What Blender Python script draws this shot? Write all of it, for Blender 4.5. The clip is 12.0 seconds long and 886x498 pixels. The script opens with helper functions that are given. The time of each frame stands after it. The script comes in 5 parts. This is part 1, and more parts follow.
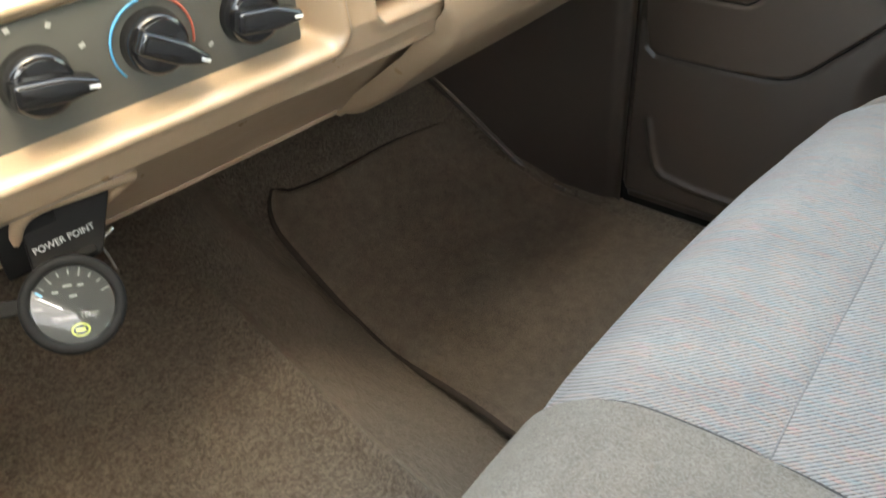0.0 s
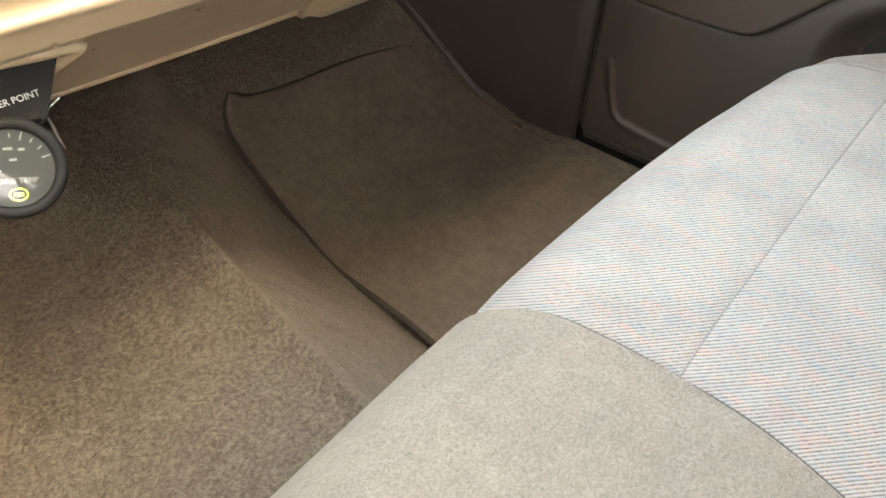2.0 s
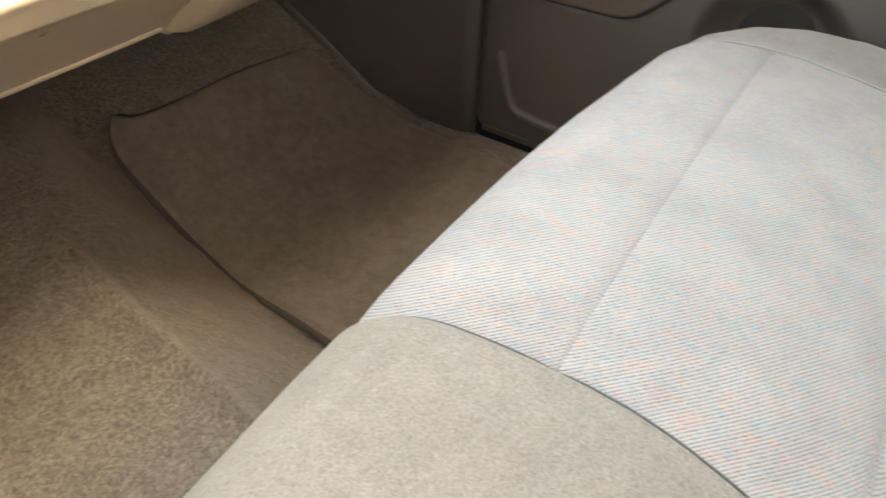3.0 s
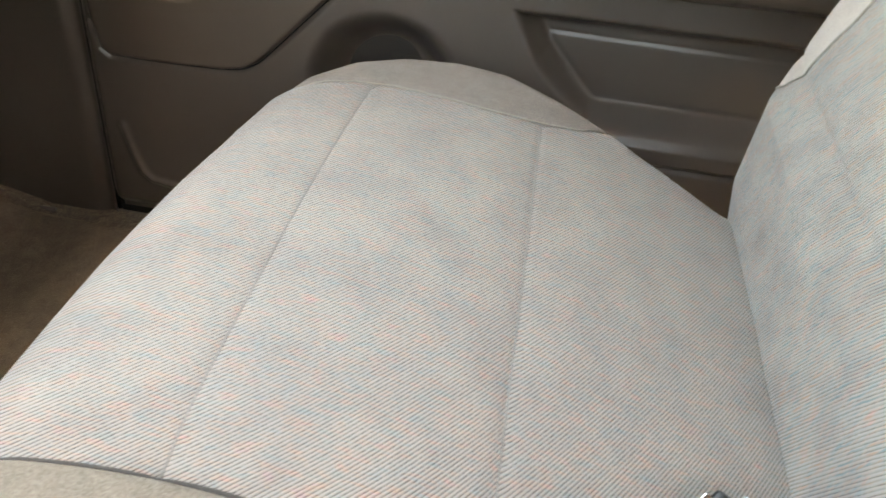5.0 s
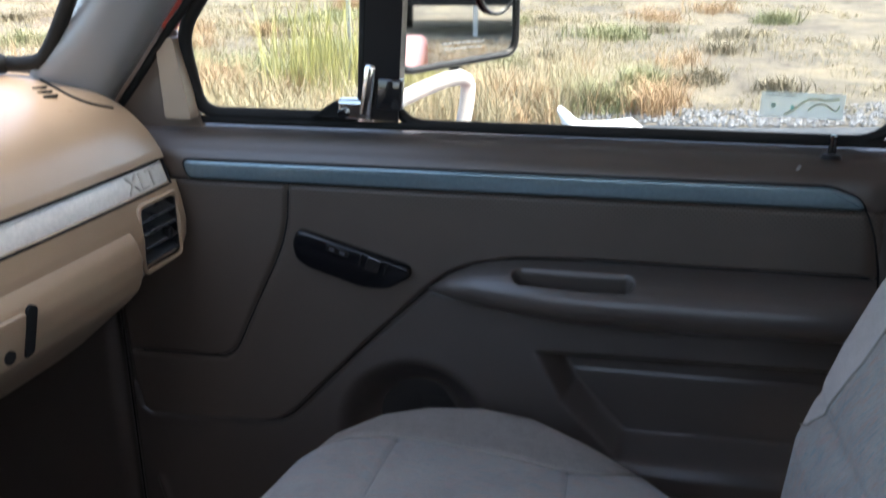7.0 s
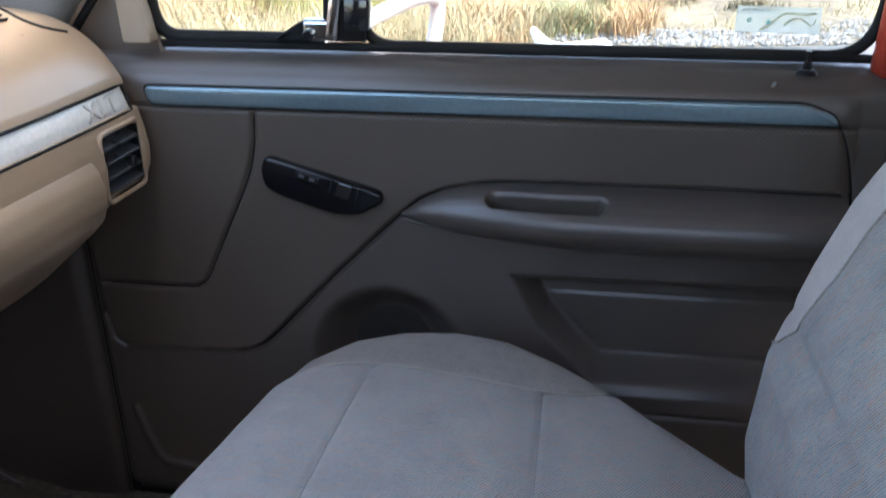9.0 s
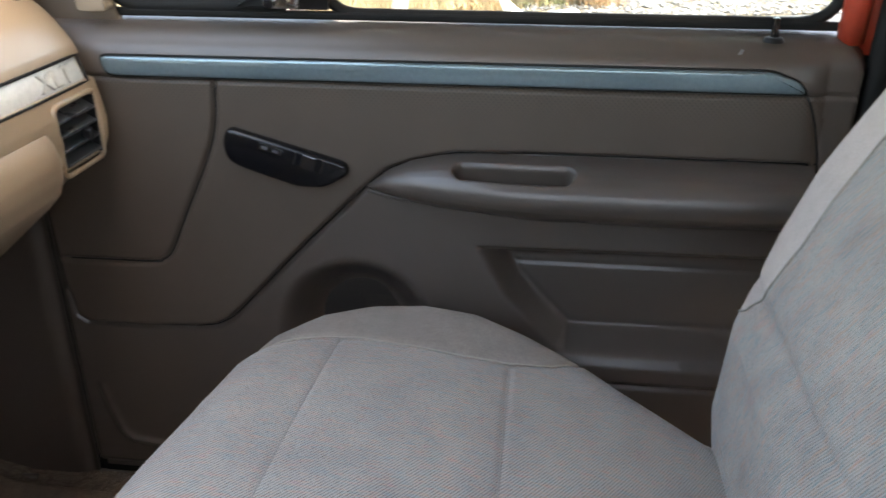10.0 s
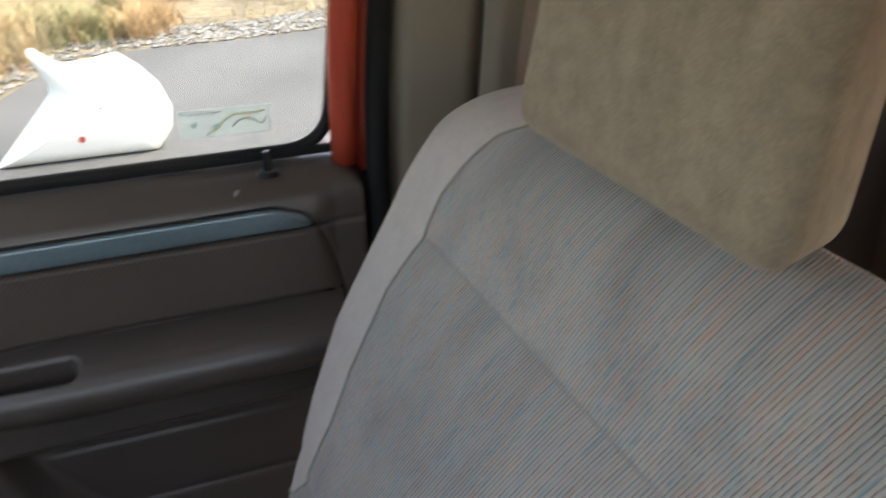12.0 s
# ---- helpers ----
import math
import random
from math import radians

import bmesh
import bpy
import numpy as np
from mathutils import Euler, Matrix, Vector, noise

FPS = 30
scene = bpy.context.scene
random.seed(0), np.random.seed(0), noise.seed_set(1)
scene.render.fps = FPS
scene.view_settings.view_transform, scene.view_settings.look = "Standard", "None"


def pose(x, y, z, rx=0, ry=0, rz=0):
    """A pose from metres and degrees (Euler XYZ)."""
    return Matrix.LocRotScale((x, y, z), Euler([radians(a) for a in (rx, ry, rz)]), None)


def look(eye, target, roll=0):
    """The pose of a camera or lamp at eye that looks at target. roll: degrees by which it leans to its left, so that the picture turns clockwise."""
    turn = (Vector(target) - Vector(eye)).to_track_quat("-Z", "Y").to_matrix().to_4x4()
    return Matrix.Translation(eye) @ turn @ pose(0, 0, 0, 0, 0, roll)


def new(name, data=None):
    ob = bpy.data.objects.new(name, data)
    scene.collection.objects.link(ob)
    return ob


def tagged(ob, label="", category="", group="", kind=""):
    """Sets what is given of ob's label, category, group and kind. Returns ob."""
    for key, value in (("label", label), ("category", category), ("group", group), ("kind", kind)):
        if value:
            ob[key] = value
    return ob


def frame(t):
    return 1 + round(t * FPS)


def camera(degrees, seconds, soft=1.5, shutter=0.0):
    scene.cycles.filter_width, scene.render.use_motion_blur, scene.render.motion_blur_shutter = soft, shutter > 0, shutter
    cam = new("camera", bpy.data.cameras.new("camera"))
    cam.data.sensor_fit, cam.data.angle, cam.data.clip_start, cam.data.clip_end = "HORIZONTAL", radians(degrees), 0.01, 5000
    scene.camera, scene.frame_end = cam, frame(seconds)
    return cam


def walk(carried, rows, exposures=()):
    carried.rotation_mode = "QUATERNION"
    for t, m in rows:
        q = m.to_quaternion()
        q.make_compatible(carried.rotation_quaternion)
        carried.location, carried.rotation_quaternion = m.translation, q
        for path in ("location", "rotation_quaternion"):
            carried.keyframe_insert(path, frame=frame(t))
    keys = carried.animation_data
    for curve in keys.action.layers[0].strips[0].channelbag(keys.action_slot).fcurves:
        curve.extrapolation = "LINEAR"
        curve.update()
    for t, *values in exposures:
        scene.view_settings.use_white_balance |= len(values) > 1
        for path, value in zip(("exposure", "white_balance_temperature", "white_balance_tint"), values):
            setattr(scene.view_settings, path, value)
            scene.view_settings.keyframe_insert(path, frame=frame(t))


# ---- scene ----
cam = camera(54.3, 12.0, shutter=0.5)
PATH = [
    (0, (-0.529, 0.519, 0.916), (0.701, 1.487, -0.329), -3.6),
    (0.5, (-0.507, 0.506, 0.9), (0.655, 1.449, -0.427), -1.7),
    (1, (-0.488, 0.49, 0.888), (0.659, 1.418, -0.462), -0.0),
    (1.5, (-0.542, 0.497, 0.904), (0.717, 1.303, -0.425), 6.3),
    (2, (-0.545, 0.494, 0.903), (0.675, 1.323, -0.448), 4.5),
    (2.5, (-0.53, 0.485, 0.906), (0.708, 1.359, -0.399), 1.1),
    (2.7, (-0.519, 0.476, 0.903), (0.744, 1.28, -0.423), 2.0),
    (4.5, (-0.461, 0.399, 0.91), (1.025, 0.723, -0.389), 3.4),
    (5, (-0.432, 0.38, 0.904), (1.131, 0.517, -0.337), 6.0),
    (5.5, (-0.415, 0.318, 0.949), (1.186, 0.589, -0.219), 1.5),
    (6, (-0.41, 0.343, 0.933), (1.331, 0.643, -0.004), 1.6),
    (6.5, (-0.403, 0.34, 0.959), (1.398, 0.661, 0.149), 1.1),
    (7, (-0.404, 0.341, 0.975), (1.452, 0.687, 0.316), -0.0),
    (7.2, (-0.405, 0.34, 0.977), (1.468, 0.687, 0.367), -0.1),
    (8.8, (-0.396, 0.337, 0.967), (1.439, 0.635, 0.23), -0.3),
    (9, (-0.39, 0.34, 0.967), (1.414, 0.619, 0.15), -0.4),
    (9.5, (-0.39, 0.339, 0.964), (1.393, 0.627, 0.103), -0.6),
    (10, (-0.377, 0.334, 0.961), (1.408, 0.547, 0.086), -0.1),
    (10.5, (-0.338, 0.332, 0.985), (1.444, 0.36, 0.077), -0.5),
    (11, (-0.304, 0.301, 1.007), (1.481, 0.161, 0.116), -0.3),
    (11.5, (-0.246, 0.249, 1.041), (1.499, -0.17, 0.157), 0.0),
    (12, (-0.201, 0.2, 1.076), (1.483, -0.448, 0.213), -0.8),
]
EXPOSURES = [(0.0, 3.95, 8500, 2), (0.4, 4.36, 8900, 2), (2.5, 4.50, 9400, 4), (4.5, 4.52, 9900, 6), (5.0, 4.30, 10100, 6), (5.5, 4.16, 10200, 6), (6.0, 4.07, 10000, 6), (6.5, 3.82, 8800, 12), (7.0, 2.54, 6700, 10), (7.2, 2.2, 6600, 10), (8.6, 2.4, 6500, 10), (8.9, 2.85, 6500, 10), (9.5, 3.54, 7500, 10), (10.0, 3.5, 8200, 10), (10.5, 3.82, 8900, 10), (11.0, 3.54, 8900, 10), (11.5, 3.20, 8900, 12), (12.0, 2.67, 8100, 12)]
walk(cam, [(t, look(eye, target, roll)) for t, eye, target, roll in PATH], EXPOSURES)

# ---- world and light ----
world = bpy.data.worlds.new("sky")
scene.world = world
world.use_nodes = True
wn = world.node_tree.nodes
sky = wn.new("ShaderNodeTexSky")
sky.sky_type = "NISHITA"
sky.sun_disc = False
sky.air_density, sky.dust_density, sky.ozone_density = 1.0, 3.0, 0.4
sky.sun_elevation, sky.sun_rotation = radians(60), radians(192)
wn["Background"].inputs["Strength"].default_value = 0.15
world.node_tree.links.new(sky.outputs[0], wn["Background"].inputs["Color"])
sun_data = bpy.data.lights.new("sun", "SUN")
sun_data.energy, sun_data.angle, sun_data.color = 1.1, radians(10), (1.0, 0.97, 0.94)
sun = new("sun", sun_data)
SUN_WAY = Vector((math.sin(radians(192)) * math.cos(radians(60)), math.cos(radians(192)) * math.cos(radians(60)), math.sin(radians(60))))
sun.matrix_world = look(SUN_WAY * 30, (0, 0, 0))


# ---- materials ----
def material(name, rough=0.5, metal=0.0, spec=0.5):
    m = bpy.data.materials.new(name)
    m.use_nodes = True
    b = m.node_tree.nodes["Principled BSDF"]
    b.inputs["Roughness"].default_value = rough
    b.inputs["Metallic"].default_value = metal
    b.inputs["Specular IOR Level"].default_value = spec
    return m, m.node_tree.nodes, m.node_tree.links, b


def coords(n, l, scale=(1, 1, 1), turn=(0, 0, 0)):
    c = n.new("ShaderNodeTexCoord")
    mp = n.new("ShaderNodeMapping")
    mp.inputs["Scale"].default_value = scale
    mp.inputs["Rotation"].default_value = [radians(a) for a in turn]
    l.new(c.outputs["Object"], mp.inputs["Vector"])
    return mp.outputs["Vector"]


def noise_tex(n, l, vec, scale, detail=3.0, rough=0.55):
    t = n.new("ShaderNodeTexNoise")
    t.inputs["Scale"].default_value = scale
    t.inputs["Detail"].default_value = detail
    t.inputs["Roughness"].default_value = rough
    l.new(vec, t.inputs["Vector"])
    return t


def ramp(n, l, fac, stops):
    r = n.new("ShaderNodeValToRGB")
    e = r.color_ramp.elements
    while len(e) < len(stops):
        e.new(0.5)
    for k, (p, c) in enumerate(stops):
        e[k].position, e[k].color = p, (*c, 1)
    l.new(fac, r.inputs["Fac"])
    return r.outputs["Color"]


def mix(n, l, fac, a, b, mode="MIX"):
    m = n.new("ShaderNodeMix")
    m.data_type, m.blend_type = "RGBA", mode
    for k, v in ((0, fac), (6, a), (7, b)):
        if isinstance(v, (int, float)):
            m.inputs[k].default_value = v
        elif isinstance(v, tuple):
            m.inputs[k].default_value = (*v, 1)
        else:
            l.new(v, m.inputs[k])
    return m.outputs[2]


def bump(n, l, b, height, strength, distance):
    t = n.new("ShaderNodeBump")
    t.inputs["Strength"].default_value, t.inputs["Distance"].default_value = strength, distance
    l.new(height, t.inputs["Height"])
    l.new(t.outputs["Normal"], b.inputs["Normal"])
    return t


def moulded(name, dark, light, rough, grain=900.0, relief=0.25, spec=0.4):
    """Grained vinyl or plastic: wide uneven tone, fine leather grain."""
    m, n, l, b = material(name, rough, 0.0, spec)
    v = coords(n, l)
    wide = noise_tex(n, l, v, 5.0, 4.0)
    fine = n.new("ShaderNodeTexVoronoi")
    fine.inputs["Scale"].default_value = grain
    l.new(v, fine.inputs["Vector"])
    tone = ramp(n, l, wide.outputs["Fac"], [(0.3, dark), (0.7, light)])
    l.new(tone, b.inputs["Base Color"])
    rr = n.new("ShaderNodeMapRange")
    rr.inputs[3].default_value, rr.inputs[4].default_value = rough - 0.08, rough + 0.1
    scuff = noise_tex(n, l, v, 28.0, 5.0)
    l.new(scuff.outputs["Fac"], rr.inputs[0])
    l.new(rr.outputs[0], b.inputs["Roughness"])
    bump(n, l, b, fine.outputs["Distance"], relief, 0.0006)
    return m


TAN = moulded("tan_vinyl", (0.375, 0.265, 0.168), (0.43, 0.31, 0.20), 0.30, 900.0, 0.22, 0.95)
TAN.node_tree.nodes["Principled BSDF"].inputs["Coat Weight"].default_value = 0.35
TAN.node_tree.nodes["Principled BSDF"].inputs["Coat Roughness"].default_value = 0.22
TAUPE_HARD = moulded("taupe_hard_plastic", (0.074, 0.059, 0.049), (0.088, 0.070, 0.058), 0.32, 1300.0, 0.15, 0.8)
ARMREST = moulded("taupe_armrest_vinyl", (0.076, 0.061, 0.051), (0.090, 0.072, 0.060), 0.34, 1300.0, 0.12, 0.8)
SAIL = moulded("brown_corner_plastic", (0.125, 0.096, 0.076), (0.145, 0.112, 0.089), 0.4)
CORNER = moulded("light_brown_corner_plastic", (0.27, 0.20, 0.138), (0.31, 0.23, 0.16), 0.36, 900.0, 0.15, 0.6)
PILLAR = moulded("pillar_trim_plastic", (0.22, 0.19, 0.15), (0.26, 0.22, 0.175), 0.5)
BLACK = moulded("black_plastic", (0.008, 0.008, 0.009), (0.014, 0.014, 0.015), 0.30, 1500.0, 0.08, 0.5)
RUBBER = moulded("black_rubber", (0.009, 0.009, 0.009), (0.016, 0.016, 0.016), 0.6, 700.0, 0.1, 0.15)
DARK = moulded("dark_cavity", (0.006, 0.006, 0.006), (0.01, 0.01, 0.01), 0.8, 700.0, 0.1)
SPEAKER = moulded("bowl_shade_mesh", (0.026, 0.022, 0.019), (0.034, 0.029, 0.025), 0.6, 500.0, 0.5)
# vent slats, their sky reflection put into a bluish grey base
SLATSHEEN = moulded("vent_slat_sheen", (0.048, 0.053, 0.060), (0.060, 0.066, 0.074), 0.28, 1500.0, 0.05, 0.7)
GREYPANEL = moulded("grey_panel_plastic", (0.075, 0.075, 0.066), (0.095, 0.095, 0.085), 0.38, 1600.0, 0.1)
PILLAR_GREY = moulded("pillar_grey_plastic", (0.165, 0.168, 0.172), (0.195, 0.198, 0.202), 0.3, 900.0, 0.15, 0.6)
HEADLINER = moulded("headliner_cloth", (0.42, 0.365, 0.295), (0.47, 0.41, 0.335), 0.9, 600.0, 0.2)


def perforated():
    """Vinyl with rows of pin holes that fade out downwards."""
    m, n, l, b = material("perforated_vinyl", 0.46, 0.0, 0.4)
    v = coords(n, l)
    wide = noise_tex(n, l, v, 5.0, 4.0)
    tone = ramp(n, l, wide.outputs["Fac"], [(0.3, (0.078, 0.059, 0.046)), (0.7, (0.092, 0.070, 0.055))])
    oc = n.new("ShaderNodeTexCoord")
    osep, ocom, hm = n.new("ShaderNodeSeparateXYZ"), n.new("ShaderNodeCombineXYZ"), n.new("ShaderNodeMapping")
    l.new(oc.outputs["Object"], osep.inputs[0])
    l.new(osep.outputs["Y"], ocom.inputs[0])
    l.new(osep.outputs["Z"], ocom.inputs[1])
    hm.inputs["Rotation"].default_value = (0, 0, radians(45))
    l.new(ocom.outputs[0], hm.inputs["Vector"])
    hv = hm.outputs["Vector"]
    dots = n.new("ShaderNodeTexVoronoi")
    dots.voronoi_dimensions = "2D"
    dots.inputs["Scale"].default_value = 200.0
    dots.inputs["Randomness"].default_value = 0.0
    l.new(hv, dots.inputs["Vector"])
    hole = n.new("ShaderNodeMapRange")
    for k, val in ((1, 0.2), (2, 0.3), (3, 1.0), (4, 0.0)):
        hole.inputs[k].default_value = val
    l.new(dots.outputs["Distance"], hole.inputs[0])
    c = n.new("ShaderNodeTexCoord")
    sep = n.new("ShaderNodeSeparateXYZ")
    l.new(c.outputs["Object"], sep.inputs[0])
    zone = n.new("ShaderNodeMapRange")
    for k, val in ((1, 0.605), (2, 0.65), (3, 0.0), (4, 0.6)):
        zone.inputs[k].default_value = val
    l.new(sep.outputs["Z"], zone.inputs[0])
    mul = n.new("ShaderNodeMath")
    mul.operation = "MULTIPLY"
    l.new(hole.outputs[0], mul.inputs[0])
    l.new(zone.outputs[0], mul.inputs[1])
    l.new(mix(n, l, mul.outputs[0], tone, (0.03, 0.025, 0.02)), b.inputs["Base Color"])
    fine = n.new("ShaderNodeTexVoronoi")
    fine.inputs["Scale"].default_value = 900.0
    l.new(v, fine.inputs["Vector"])
    bump(n, l, b, fine.outputs["Distance"], 0.25, 0.0006)
    return m


PERF = perforated()


def pile(name, dark, mid, light, scale=330.0, relief=0.9, wide=9.0, cloudy=0.8, sheen=0.25):
    """Cut-pile carpet: tufts that lean in patches, worn tone in wide clouds."""
    m, n, l, b = material(name, 0.95, 0.0, 0.12)
    v = coords(n, l)
    warp = noise_tex(n, l, v, 60.0, 2.0)
    vm = n.new("ShaderNodeVectorMath")
    vm.operation = "MULTIPLY_ADD"
    vm.inputs[1].default_value = (0.012, 0.012, 0.012)
    l.new(warp.outputs["Color"], vm.inputs[0])
    l.new(v, vm.inputs[2])
    tuft = noise_tex(n, l, vm.outputs[0], scale, 3.0, 0.7)
    cloud = noise_tex(n, l, v, wide, 4.0)
    mid_n = noise_tex(n, l, v, 55.0, 3.0)
    base = ramp(n, l, tuft.outputs["Fac"], [(0.3, dark), (0.5, mid), (0.72, light)])
    shade = ramp(n, l, cloud.outputs["Fac"], [(0.3, (0.84, 0.83, 0.82)), (0.7, (1.11, 1.10, 1.08))])
    base = mix(n, l, cloudy, base, shade, "MULTIPLY")
    lean = ramp(n, l, mid_n.outputs["Fac"], [(0.35, (0.85, 0.85, 0.85)), (0.65, (1.12, 1.12, 1.12))])
    l.new(mix(n, l, cloudy, base, lean, "MULTIPLY"), b.inputs["Base Color"])
    b.inputs["Sheen Weight"].default_value = sheen
    b.inputs["Sheen Tint"].default_value = (1.0, 0.84, 0.68, 1)
    b.inputs["Sheen Roughness"].default_value = 0.4
    bump(n, l, b, tuft.outputs["Fac"], relief, 0.004)
    return m


CARPET = pile("brown_carpet", (0.080, 0.066, 0.053), (0.146, 0.121, 0.097), (0.226, 0.193, 0.158), 185.0, cloudy=0.6, sheen=0.35)
MAT = pile("brown_mat_carpet", (0.110, 0.088, 0.069), (0.172, 0.139, 0.110), (0.236, 0.195, 0.157), 480.0, 0.5, 12.0)
VELOUR = pile("beige_velour", (0.185, 0.157, 0.126), (0.250, 0.215, 0.175), (0.315, 0.275, 0.228), 420.0, 0.45, 14.0, 0.35)


TAUPE_VELOUR = pile("taupe_velour", (0.205, 0.176, 0.156), (0.250, 0.216, 0.192), (0.295, 0.258, 0.230), 480.0, 0.3, 14.0, 0.4)
HEADCLOTH = pile("warm_headrest_velour", (0.232, 0.182, 0.126), (0.272, 0.216, 0.153), (0.312, 0.252, 0.182), 420.0, 0.3, 14.0, 0.9)
# back bolster velour, made paler to hold the passenger window's light
BOLSTER = pile("window_lit_bolster_velour", (0.42, 0.362, 0.325), (0.47, 0.408, 0.368), (0.51, 0.45, 0.408), 520.0, 0.2, 14.0, 0.3)


def woven(name, dark, streaks, RUN, stain=0.82):
    """Seat cloth: fine slanting ribs with soft pink, blue and sand flecks."""
    m, n, l, b = material(name, 0.92, 0.0, 0.15)
    c = n.new("ShaderNodeTexCoord")
    sep = n.new("ShaderNodeSeparateXYZ")
    l.new(c.outputs["Object"], sep.inputs[0])
    sub = n.new("ShaderNodeMath")
    sub.operation = "MULTIPLY_ADD"
    sub.inputs[1].default_value = 1.35
    l.new(sep.outputs["Z"], sub.inputs[0])
    l.new(sep.outputs["Y"], sub.inputs[2])
    com = n.new("ShaderNodeCombineXYZ")
    l.new(sep.outputs["X"], com.inputs[0])
    l.new(sub.outputs[0], com.inputs[1])
    flat = com.outputs[0]

    def turned(angle, scale):
        mp = n.new("ShaderNodeMapping")
        mp.inputs["Rotation"].default_value = (0, 0, radians(angle))
        mp.inputs["Scale"].default_value = scale
        l.new(flat, mp.inputs["Vector"])
        return mp.outputs["Vector"]

    wav = n.new("ShaderNodeTexWave")
    wav.inputs["Scale"].default_value = 96.0
    wav.inputs["Distortion"].default_value = 0.4
    wav.inputs["Detail"].default_value = 1.0
    wav.inputs["Detail Scale"].default_value = 3.0
    l.new(turned(RUN, (1, 1, 1)), wav.inputs["Vector"])
    dash_n = noise_tex(n, l, turned(RUN, (1.0, 0.40, 1)), 480.0, 2.0, 0.6)
    broken = n.new("ShaderNodeMath")
    broken.operation = "MULTIPLY_ADD"
    broken.inputs[1].default_value = 1.0
    l.new(dash_n.outputs["Fac"], broken.inputs[0])
    l.new(wav.outputs["Fac"], broken.inputs[2])
    rib = ramp(n, l, broken.outputs[0], [(0.42, dark), (0.80, (0.308, 0.279, 0.254)), (1.0, (0.372, 0.340, 0.312))])
    yarn = noise_tex(n, l, turned(RUN, (1.0, 0.16, 1)), 250.0, 2.0, 0.6)
    hue = ramp(n, l, yarn.outputs["Fac"], [(0.34, (0.82, 0.98, 1.0)), (0.45, (1.0, 1.0, 1.0)), (0.54, (1.0, 1.0, 1.0)), (0.60, (1.16, 1.0, 0.88)), (0.67, (1.26, 0.92, 0.90))])
    fleck = noise_tex(n, l, turned(-45, (1.0, 0.5, 1)), 85.0, 3.0, 0.7)
    hue2 = ramp(n, l, fleck.outputs["Fac"], [(0.34, (0.82, 0.96, 1.04)), (0.45, (1, 1, 1)), (0.54, (1.0, 1, 1)), (0.60, (1.10, 0.99, 0.92)), (0.68, (1.20, 0.92, 0.97))])
    col = mix(n, l, 0.75, rib, hue, "MULTIPLY")
    col = mix(n, l, 0.8, col, hue2, "MULTIPLY")
    if streaks:
        line = n.new("ShaderNodeTexWave")
        line.inputs["Scale"].default_value = 45.0
        line.inputs["Distortion"].default_value = 1.6
        line.inputs["Detail"].default_value = 1.0
        line.inputs["Detail Scale"].default_value = 2.0
        l.new(turned(STREAK_TURN, (1, 1, 1)), line.inputs["Vector"])
        thin = n.new("ShaderNodeMapRange")
        thin.inputs[1].default_value, thin.inputs[2].default_value, thin.inputs[4].default_value = 0.72, 0.97, streaks
        l.new(line.outputs["Fac"], thin.inputs[0])
        tint = noise_tex(n, l, turned(STREAK_TURN, (1.0, 0.12, 1)), 150.0, 1.0, 0.5)
        dye = ramp(n, l, tint.outputs["Fac"], [(0.36, (0.14, 0.24, 0.26)), (0.46, (0.33, 0.31, 0.29)), (0.54, (0.33, 0.31, 0.28)), (0.64, (0.44, 0.25, 0.17))])
        col = mix(n, l, thin.outputs[0], col, dye)
    soil = noise_tex(n, l, flat, 13.0, 4.0)
    dirt = ramp(n, l, soil.outputs["Fac"], [(0.28, (stain, stain - 0.01, stain)), (0.42, (0.5 + 0.51 * stain, 0.495 + 0.51 * stain, 0.5 + 0.51 * stain)), (0.6, (1.02, 1.01, 0.995))])
    l.new(mix(n, l, 0.9, col, dirt, "MULTIPLY"), b.inputs["Base Color"])
    b.inputs["Sheen Weight"].default_value = 0.2
    bump(n, l, b, wav.outputs["Fac"], 0.35, 0.0012)
    return m


STREAK_TURN = -21
CLOTH = woven("woven_seat_cloth", (0.138, 0.121, 0.111), 0.0, -48)
BACK_CLOTH = woven("woven_back_cloth", (0.185, 0.165, 0.149), 0.66, -22, 0.70)


def plain(name, colour, rough, metal=0.0, spec=0.5, spots=160.0):
    m, n, l, b = material(name, rough, metal, spec)
    t = noise_tex(n, l, coords(n, l), spots, 4.0)
    lo, hi = tuple(c * 0.94 for c in colour), tuple(min(1.0, c * 1.05) for c in colour)
    l.new(ramp(n, l, t.outputs["Fac"], [(0.35, lo), (0.65, hi)]), b.inputs["Base Color"])
    return m


STRIP = plain("blue_grey_satin_strip", (0.22, 0.30, 0.33), 0.22, 0.6)
SILVER = plain("silver_badge_strip", (0.90, 0.885, 0.83), 0.24, 0.05, 0.9)
CHROME = plain("worn_chrome", (0.75, 0.75, 0.74), 0.12, 1.0)
RED = plain("red_body_paint", (0.42, 0.055, 0.03), 0.28, 0.0, 0.6)
WHITE = plain("white_paint", (0.82, 0.82, 0.80), 0.35)
FADED = plain("faded_print", (0.38, 0.38, 0.36), 0.6)
PRINT = plain("white_print", (0.7, 0.72, 0.7), 0.5)
MARKBLUE = plain("blue_print", (0.08, 0.35, 0.6), 0.5)
MARKRED = plain("red_print", (0.42, 0.10, 0.07), 0.5)
YELLOW = plain("yellow_green_print", (0.5, 0.55, 0.12), 0.5)
GLOSSBLACK = plain("gloss_black", (0.012, 0.012, 0.013), 0.10, 0.0, 0.8)
SWITCHBLACK = plain("switch_black", (0.006, 0.006, 0.007), 0.22, 0.0, 0.4)
PAPER = plain("sticker_paper", (0.66, 0.70, 0.64), 0.5)
